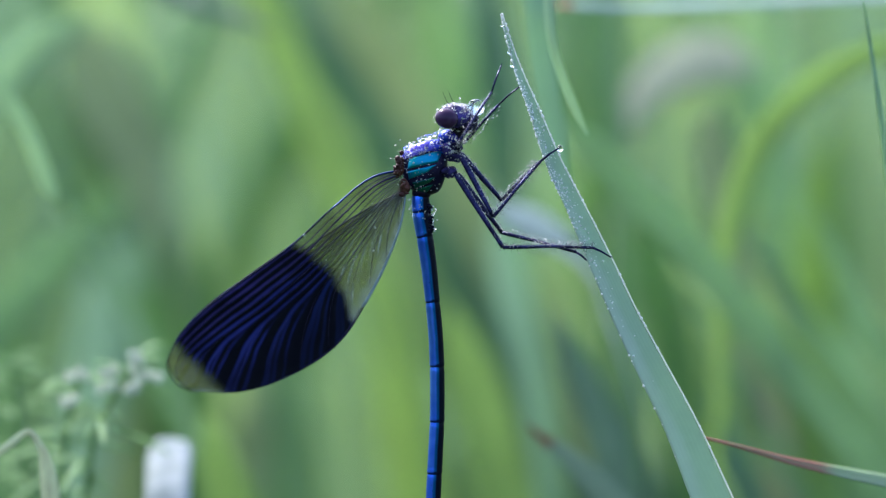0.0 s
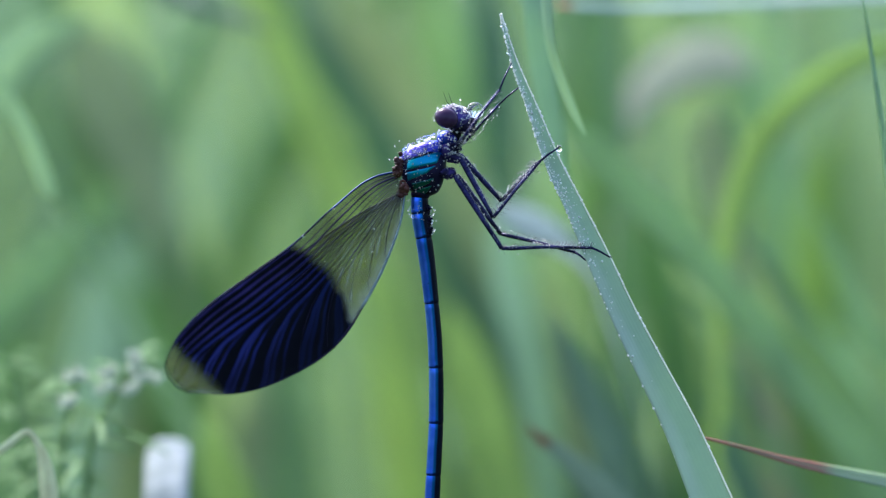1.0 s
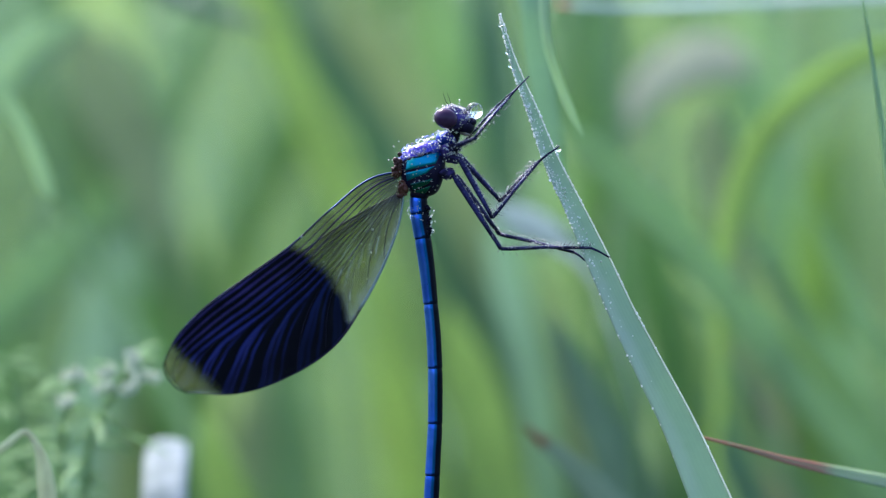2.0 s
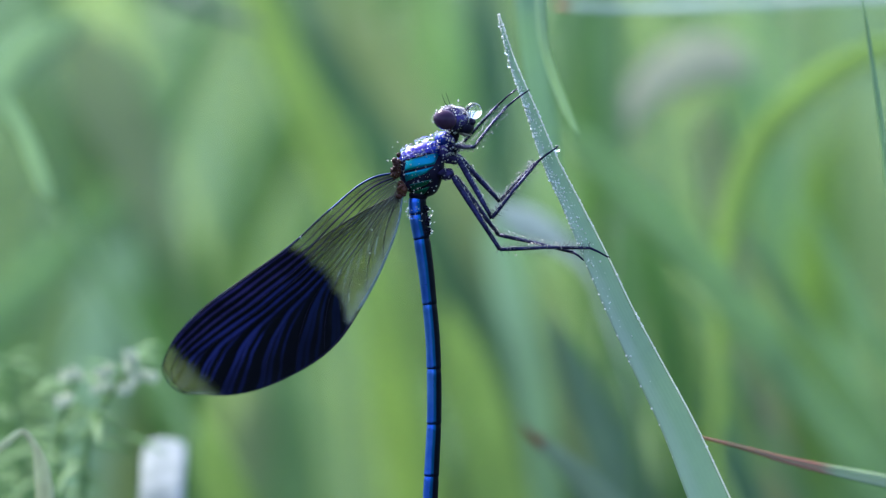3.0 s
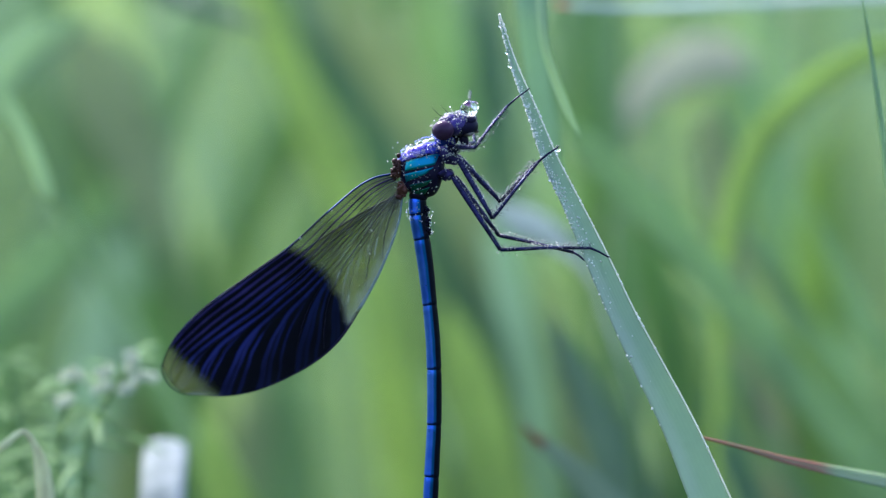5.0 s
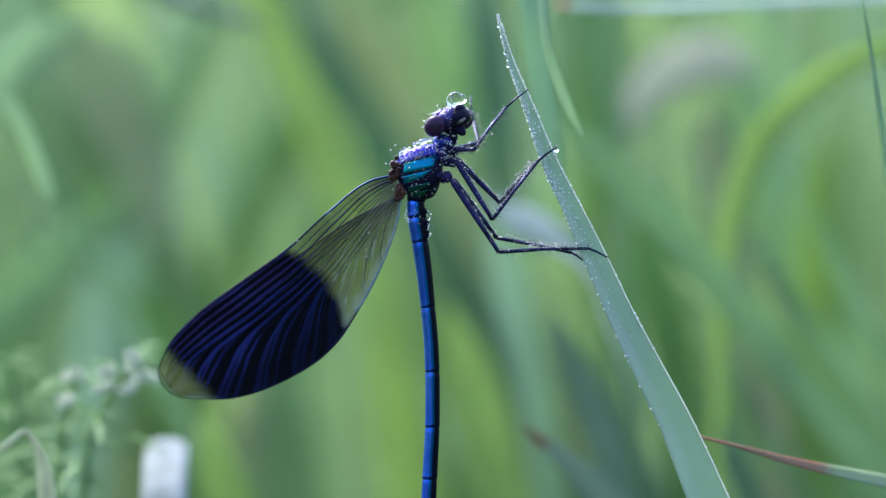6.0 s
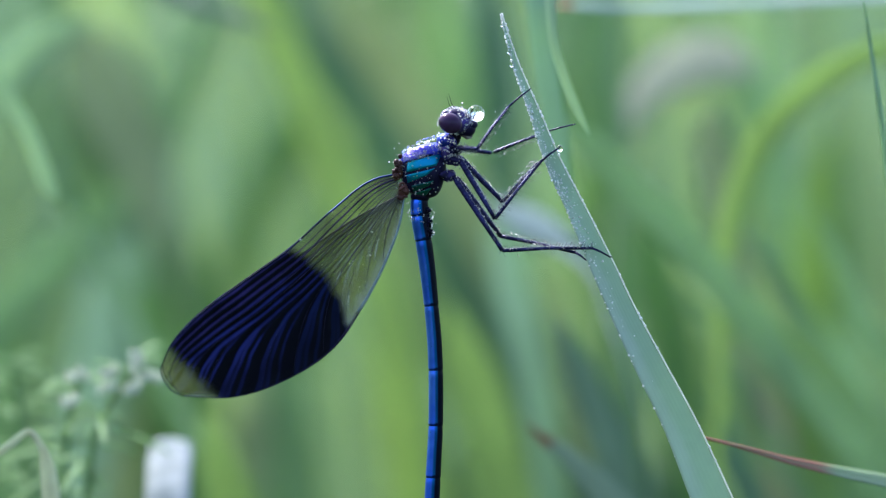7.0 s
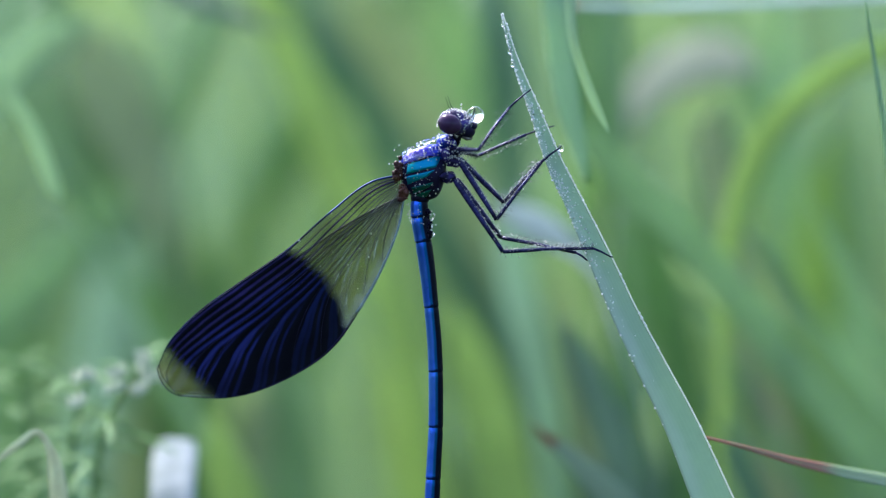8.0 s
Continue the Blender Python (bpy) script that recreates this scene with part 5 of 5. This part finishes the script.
    spots += [(p, 0.10), (p - top * 0.35 + front * 0.05, 0.07), (p - top * 0.55 + front * 0.1, 0.06), (p - top * 0.8 + front * 0.1, 0.07)]
    beads("head_dew", head, spots, "dew beads on the head")
    bm = bmesh.new()
    drop = Vector((5.55, -0.30, 5.60)) - HEAD_AT
    ball(bm, mm(drop), (0.86 * MM, 0.86 * MM, 0.84 * MM), None, 20, 30)
    part("water_drop", bm, WATER, head, "large clear water drop on the face")
    bm = bmesh.new()
    ball(bm, mm(drop + across * 1.3 - front * 0.1 + top * 0.05), (0.5 * MM,) * 3, None, 14, 20)
    part("water_drop", bm, WATER, head, "smaller clear water drop on the face")
    return head


head = build_head()


# ---- legs: femur and shin run along their own x axis ----
def build_leg(name, hip, knee, tip, bow, thick, seed, straight=False):
    """hip, knee, tip in the insect's space (mm) at the start; bow: (part of the shin, offset in mm) of the ankle."""
    rng = random.Random(seed)
    a, b = (Vector(knee) - Vector(hip)).length, (Vector(tip) - Vector(knee)).length
    bm = bmesh.new()
    tube(bm, [mm((a * t, 0, 0)) for t in (0, 0.08, 0.3, 0.6, 0.92, 1.0)], [thick * MM * k for k in (0.7, 1.0, 1.0, 0.88, 0.7, 0.75)], 10)
    femur = part(name + "_thigh", bm, LEG, fly, "dark blue-black thigh")
    where, off = bow
    ankle = Vector((b * where, 0, off))
    bm = bmesh.new()
    tube(bm, [mm(p) for p in ((0, 0, 0), ankle * 0.1, ankle * 0.5 + Vector((0, 0, off * 0.15)), ankle)], [thick * MM * k for k in (0.62, 0.66, 0.55, 0.5)], 8)
    shin = part(name + "_shin", bm, LEG, fly, "thin black shin with bristles")
    bm = bmesh.new()
    toe = Vector((b, 0, 0)) - ankle
    tube(bm, [mm(p) for p in (Vector(), toe * 0.5 + Vector((0, 0, 0.06)), toe)], [thick * MM * k for k in (0.42, 0.36, 0.28)], 7)
    tube(bm, [mm(toe), mm(toe + Vector((0.18, 0, 0.02))), mm(toe + Vector((0.22, 0, -0.14)))], [thick * MM * k for k in (0.28, 0.18, 0.06)], 6)
    foot = part("foot", bm, LEG, shin, "slim black foot with a claw")
    foot.location = mm(ankle)
    for ob, length, line in ((femur, a, Vector((a, 0, 0))), (shin, b * where, ankle)):
        bm = bmesh.new()
        dew = []
        for k in range(int(length * 6)):
            inner = -1 if name == "foreleg" else 1
            for sgn in (-inner, inner, inner):
                # the outer side carries almost none
                if sgn != inner and rng.random() < (0.85 if ob is femur or name != "midleg" else 0.35):
                    continue
                p = line * ((k + rng.random()) / (length * 6))
                way = Vector((0.5, rng.uniform(-0.6, 0.6), sgn)).normalized()
                q = p + way * rng.uniform(0.45, 0.9) * (0.75 if ob is femur else 1.0)
                tube(bm, [mm(p), mm(q)], [0.000014, 0.000006], 4)
                if rng.random() < (0.5 if name == "foreleg" else 0.8):
                    dew.append((p.lerp(q, rng.uniform(0.3, 1.0)), 0.028 + 0.055 * rng.random() ** 2))
                if rng.random() < 0.35:
                    dew.append((p + Vector((0, -thick * 0.7, rng.uniform(-0.05, 0.35))), rng.uniform(0.028, 0.06)))
        tagged(part("bristles", bm, BLACK, ob), kind="stuff")
        beads("leg_dew", ob, dew, "dew on the bristles")
    return femur, shin, a, b, foot


FORE_NEAR = build_leg("foreleg", (4.00, -1.00, 2.42), (5.62, -5.10, 1.97), (10.82, -0.60, 7.75), (0.66, 0.42), 0.26, 31)
FORE_FAR = build_leg("foreleg", (4.00, 1.00, 2.47), (6.16, 4.90, 2.81), (11.68, 0.60, 7.53), (0.66, 0.20), 0.26, 32)
MID_NEAR = build_leg("midleg", (4.16, -1.20, 1.36), (7.35, -2.60, -4.69), (13.87, -0.50, 2.10), (0.76, 0.42), 0.30, 33)
MID_FAR = build_leg("midleg", (4.06, 1.20, 1.70), (8.26, 2.20, -3.03), (12.91, 0.60, 1.29), (0.80, 0.30), 0.30, 34)
HIND_NEAR = build_leg("hindleg", (3.66, -1.20, -0.47), (8.28, -3.00, -7.67), (18.87, -0.40, -8.61), (0.83, 0.75), 0.30, 35)
HIND_FAR = build_leg("hindleg", (3.89, 1.20, -0.42), (8.27, 3.00, -6.21), (16.58, 0.60, -8.95), (0.86, 0.45), 0.30, 36)


# ---- what moves ----
def aim(origin, way):
    """The pose of a limb at origin (mm) along way, with the least roll."""
    x = way.normalized()
    y = Vector((0, 1, 0)) - x * x.y
    if y.length < 0.35:
        y = Vector((0.5, 0.6, -0.6)) - x * x.dot(Vector((0.5, 0.6, -0.6)))
    y.normalize()
    z = x.cross(y)
    return Matrix.Translation(mm(origin)) @ Matrix((x, y, z)).transposed().to_4x4()


def bend(hip, tip, hint, a, b):
    """The knee of a two-part limb that bends towards hint; the tip that it reaches."""
    line = tip - hip
    d = min(max(line.length, abs(a - b) + 0.05), a + b - 0.02)
    line.normalize()
    along = (a * a - b * b + d * d) / (2 * d)
    side = hint - hip
    side = (side - line * side.dot(line)).normalized()
    return hip + line * along + side * math.sqrt(max(0.0, a * a - along * along)), hip + line * d


TIMES = (0.0, 0.5, 1.0, 1.5, 3.0, 3.5, 4.0, 4.5, 6.0, 6.5, 7.0, 7.5, 8.0)
# the insect's own drift and sag, mm
SHIFT = (0.0, 0.0, -0.10, -0.14, -0.30, -0.25, -0.30, -0.22, -0.47, -0.30, -0.13, 0.06, -0.13)
SAG = (0.0, 0.0, 0.11, 0.12, 0.20, 0.17, 0.26, 0.18, 0.48, 0.40, 0.34, 0.29, 0.50)
# the perch's sway at the height of the insect, mm
PERCH = (0.0, 0.0, -0.09, -0.13, -0.28, -0.23, -0.25, -0.17, -0.38, -0.23, -0.03, 0.19, 0.05)
# the breeze on the grass behind, in shares of each blade's own amount
BREEZE = (0.0, 0.0, -0.25, -0.35, -1.0, -1.0, -1.05, -1.0, -0.62, -0.40, 0.12, 1.05, 1.5)
# the wings' slow opening, degrees
OPEN = (17.0, 17.0, 16.5, 16.2, 15.8, 16.0, 15.6, 15.6, 13.0, 12.6, 12.0, 11.8, 10.0)
TURN = (0.0, 0.0, 0.0, -0.05, -0.1, -0.05, -0.1, -0.15, -0.3, -0.3, -0.45, -0.7, -1.15)

HEAD_ROWS = [(0, (0.30, 0.27), (-2.1, -5.8, -3.4)),
             (1.5, (0.20, 0.19), (-6.6, -1.4, 1.1)),
             (2.8, (0.25, 0.22), (-4.4, -3.2, 1.4)),
             (3.8, (0.24, 0.19), (-2.5, -1.0, 2.4)),
             (4.0, (0.98, -0.10), (-5.4, -21.7, -15.6)),
             (4.4, (1.02, -0.22), (-5.6, -18.4, -15.9)),
             (4.6, (0.87, -0.20), (-5.6, -23.7, -17.0)),
             (5.8, (0.76, 0.30), (-7.7, -33.4, -17.2)),
             (5.9, (0.79, 0.70), (-15.5, -53.8, -25.0)),
             (6.0, (0.47, 0.73), (-23.7, -49.9, -26.9)),
             (6.1, (0.45, 0.73), (-21.6, -45.6, -23.1)),
             (6.2, (0.95, 0.14), (-5.9, -29.1, -16.7)),
             (6.3, (1.08, 0.10), (-3.1, -19.0, -9.9)),
             (6.5, (0.29, 0.21), (3.2, -0.7, 10.5)),
             (8.0, (0.23, 0.19), (-0.2, -2.0, 9.6))]

# forelegs: time, tip, where the knee points (mm, at the body's resting place)
NEAR_ROWS = [(0.0, (8.30, -1.80, 10.02), (4.41, -5.50, 3.16)), (0.3, (8.64, -1.70, 10.08), (4.41, -5.50, 3.11)), (0.9, (9.08, -1.50, 10.09), (4.41, -5.50, 2.94)), (1.2, (9.70, -1.30, 10.05), (4.47, -5.50, 2.78)),
             (1.5, (10.42, -1.10, 9.45), (4.74, -5.50, 2.61)), (1.7, (10.76, -0.90, 9.29), (4.96, -5.50, 2.45)), (2.8, (10.82, -0.60, 7.75), (5.40, -5.40, 1.96)), (3.4, (10.82, -0.60, 7.75), (5.62, -5.40, 1.96)),
             (4.6, (10.82, -0.60, 7.81), (5.62, -5.40, 1.96)), (6.0, (10.65, -0.60, 7.70), (5.62, -5.40, 1.85)), (7.0, (10.93, -0.60, 7.81), (5.62, -5.40, 1.85)), (7.5, (11.15, -0.60, 7.86), (5.78, -5.40, 1.85)), (8.0, (10.99, -0.60, 7.75), (5.67, -5.40, 1.80))]
FAR_ROWS = [(0.0, (9.92, 1.60, 8.13), (4.59, 5.60, 2.83)), (1.5, (9.92, 1.60, 8.13), (4.59, 5.60, 2.83)), (2.8, (9.87, 1.60, 8.07), (4.59, 5.60, 2.83)), (3.7, (9.87, 1.60, 8.02), (4.70, 5.60, 2.83)),
            (3.8, (9.55, 2.50, 8.45), (4.93, 5.60, 2.95)), (3.9, (8.17, 7.00, 10.92), (5.15, 5.60, 3.23)), (4.0, (4.39, 11.50, 8.75), (6.00, 5.20, 3.00)), (4.1, (4.34, 11.50, 8.46), (6.20, 5.20, 2.80)),
            (4.2, (5.54, 11.50, 8.18), (6.20, 5.20, 2.80)), (4.4, (6.41, 11.50, 7.83), (6.20, 5.20, 2.80)), (4.6, (3.82, 11.50, 8.40), (6.20, 5.20, 2.80)), (5.2, (5.65, 11.50, 8.00), (6.20, 5.20, 2.80)), (5.8, (4.45, 11.50, 7.94), (6.17, 5.60, 2.95)),
            (5.9, (5.43, 11.50, 7.83), (7.02, 5.60, 2.95)), (6.0, (5.26, 11.50, 7.66), (7.51, 5.00, 2.81)), (6.1, (5.66, 11.50, 6.68), (7.86, 5.20, 4.34)), (6.2, (7.09, 11.50, 7.54), (6.17, 5.60, 3.79)),
            (6.3, (6.75, 7.00, 9.22), (5.89, 5.60, 3.23)), (6.4, (9.78, 3.00, 9.03), (5.77, 5.60, 2.83)), (6.5, (12.00, 2.00, 8.31), (5.94, 5.40, 2.60)), (6.7, (10.89, 2.50, 5.65), (6.62, 5.40, 2.26)), (6.9, (14.58, 2.50, 4.50), (7.85, 4.50, 2.24)),
            (7.1, (15.69, 2.20, 4.45), (8.39, 3.50, 2.21)), (7.3, (16.86, 2.00, 4.52), (8.55, 3.00, 2.20)), (7.5, (16.41, 2.00, 4.35), (8.38, 3.00, 2.20)), (7.7, (15.57, 2.00, 4.35), (8.11, 3.50, 2.15)), (8.0, (13.28, 2.00, 4.29), (7.18, 5.00, 2.25))]


def body_at(t):
    """The insect's drift at t, in mm."""
    return Vector((float(np.interp(t, TIMES, SHIFT)), 0, -float(np.interp(t, TIMES, SAG))))


def key_leg(leg, hip, rows, curl=((0, 0), (8, 0))):
    """rows: time, tip and knee hint in mm at the body's resting place; the hip rides on the body. curl: time, share to which the foot is curled back."""
    femur, shin, a, b, foot = leg
    thigh_rows, shin_rows, foot_rows = [], [], []
    for t, tip, hint in rows:
        tip_now = Vector(tip) - body_at(t)
        knee, end = bend(Vector(hip), tip_now, Vector(hint), a, b)
        thigh_rows.append((t, aim(hip, knee - Vector(hip))))
        bent = float(np.interp(t, *zip(*curl)))
        shin_rows.append((t, aim(knee, end - knee) @ pose(0, 0, 0, 0, 7 * bent, 0)))
        foot_rows.append((t, Matrix.Translation(foot.location) @ pose(0, 0, 0, 0, -24 * bent, 0)))
    walk(femur, thigh_rows)
    walk(shin, shin_rows)
    if curl[0][1]:
        walk(foot, foot_rows)


def planted(tip, hint):
    """Rows of a leg whose foot rides on the swaying perch."""
    return [(t, Vector(tip) + Vector((s, 0, 0)), hint) for t, s in zip(TIMES, PERCH)]


def motions():
    walk(fly, [(t, Matrix.Translation(HOME + body_at(t) * MM)) for t in TIMES])
    # the perch and the grass behind lean about their feet
    foot = perch.location.copy()
    walk(perch, [(t, Matrix.Translation(foot) @ pose(0, 0, 0, 0, math.degrees(s * MM / 0.6), 0)) for t, s in zip(TIMES, PERCH)])
    for ob, amount in BLADES:
        foot = ob.location.copy()
        back, forth = amount if isinstance(amount, tuple) else (amount, amount)
        lean = math.degrees(1 / 18000 * (FOCUS + foot.y) / FOCUS / 0.6)
        walk(ob, [(t, Matrix.Translation(foot) @ pose(0, 0, 0, 0, lean * s * (forth if s > 0 else back), 0)) for t, s in zip(TIMES, BREEZE)])
    for wing, root, lean in WINGS:
        walk(wing, [(t, Matrix.Translation(mm(root)) @ pose(0, 0, 0, 0, turn * -1, 0) @ Matrix.Rotation(radians(o * lean), 4, Vector((-0.66, 0, 0.75)).normalized()))
                    for t, o, turn in zip(TIMES, OPEN, TURN)])
    rows = []
    for t, (dx, dz), turn in HEAD_ROWS:
        v = Vector(turn)
        rows.append((t, Matrix.Translation(mm(HEAD_AT + Vector((dx, 0, dz)))) @ Matrix.Rotation(radians(v.length), 4, v.normalized())))
    walk(head, rows)
    key_leg(FORE_NEAR, (4.00, -1.00, 2.42), NEAR_ROWS, ((0, 1), (1.0, 1), (2.8, 0), (8, 0)))
    key_leg(FORE_FAR, (4.00, 1.00, 2.47), FAR_ROWS)
    key_leg(MID_NEAR, (4.16, -1.20, 1.36), planted((13.87, -0.50, 2.10), (7.35, -2.60, -4.69)))
    key_leg(MID_FAR, (4.06, 1.20, 1.70), planted((12.91, 0.60, 1.29), (8.26, 2.20, -3.03)))
    key_leg(HIND_NEAR, (3.66, -1.20, -0.47), planted((18.87, -0.40, -8.61), (8.28, -3.00, -7.67)))
    key_leg(HIND_FAR, (3.89, 1.20, -0.42), planted((16.58, 0.60, -8.95), (8.27, 3.00, -6.21)))


motions()
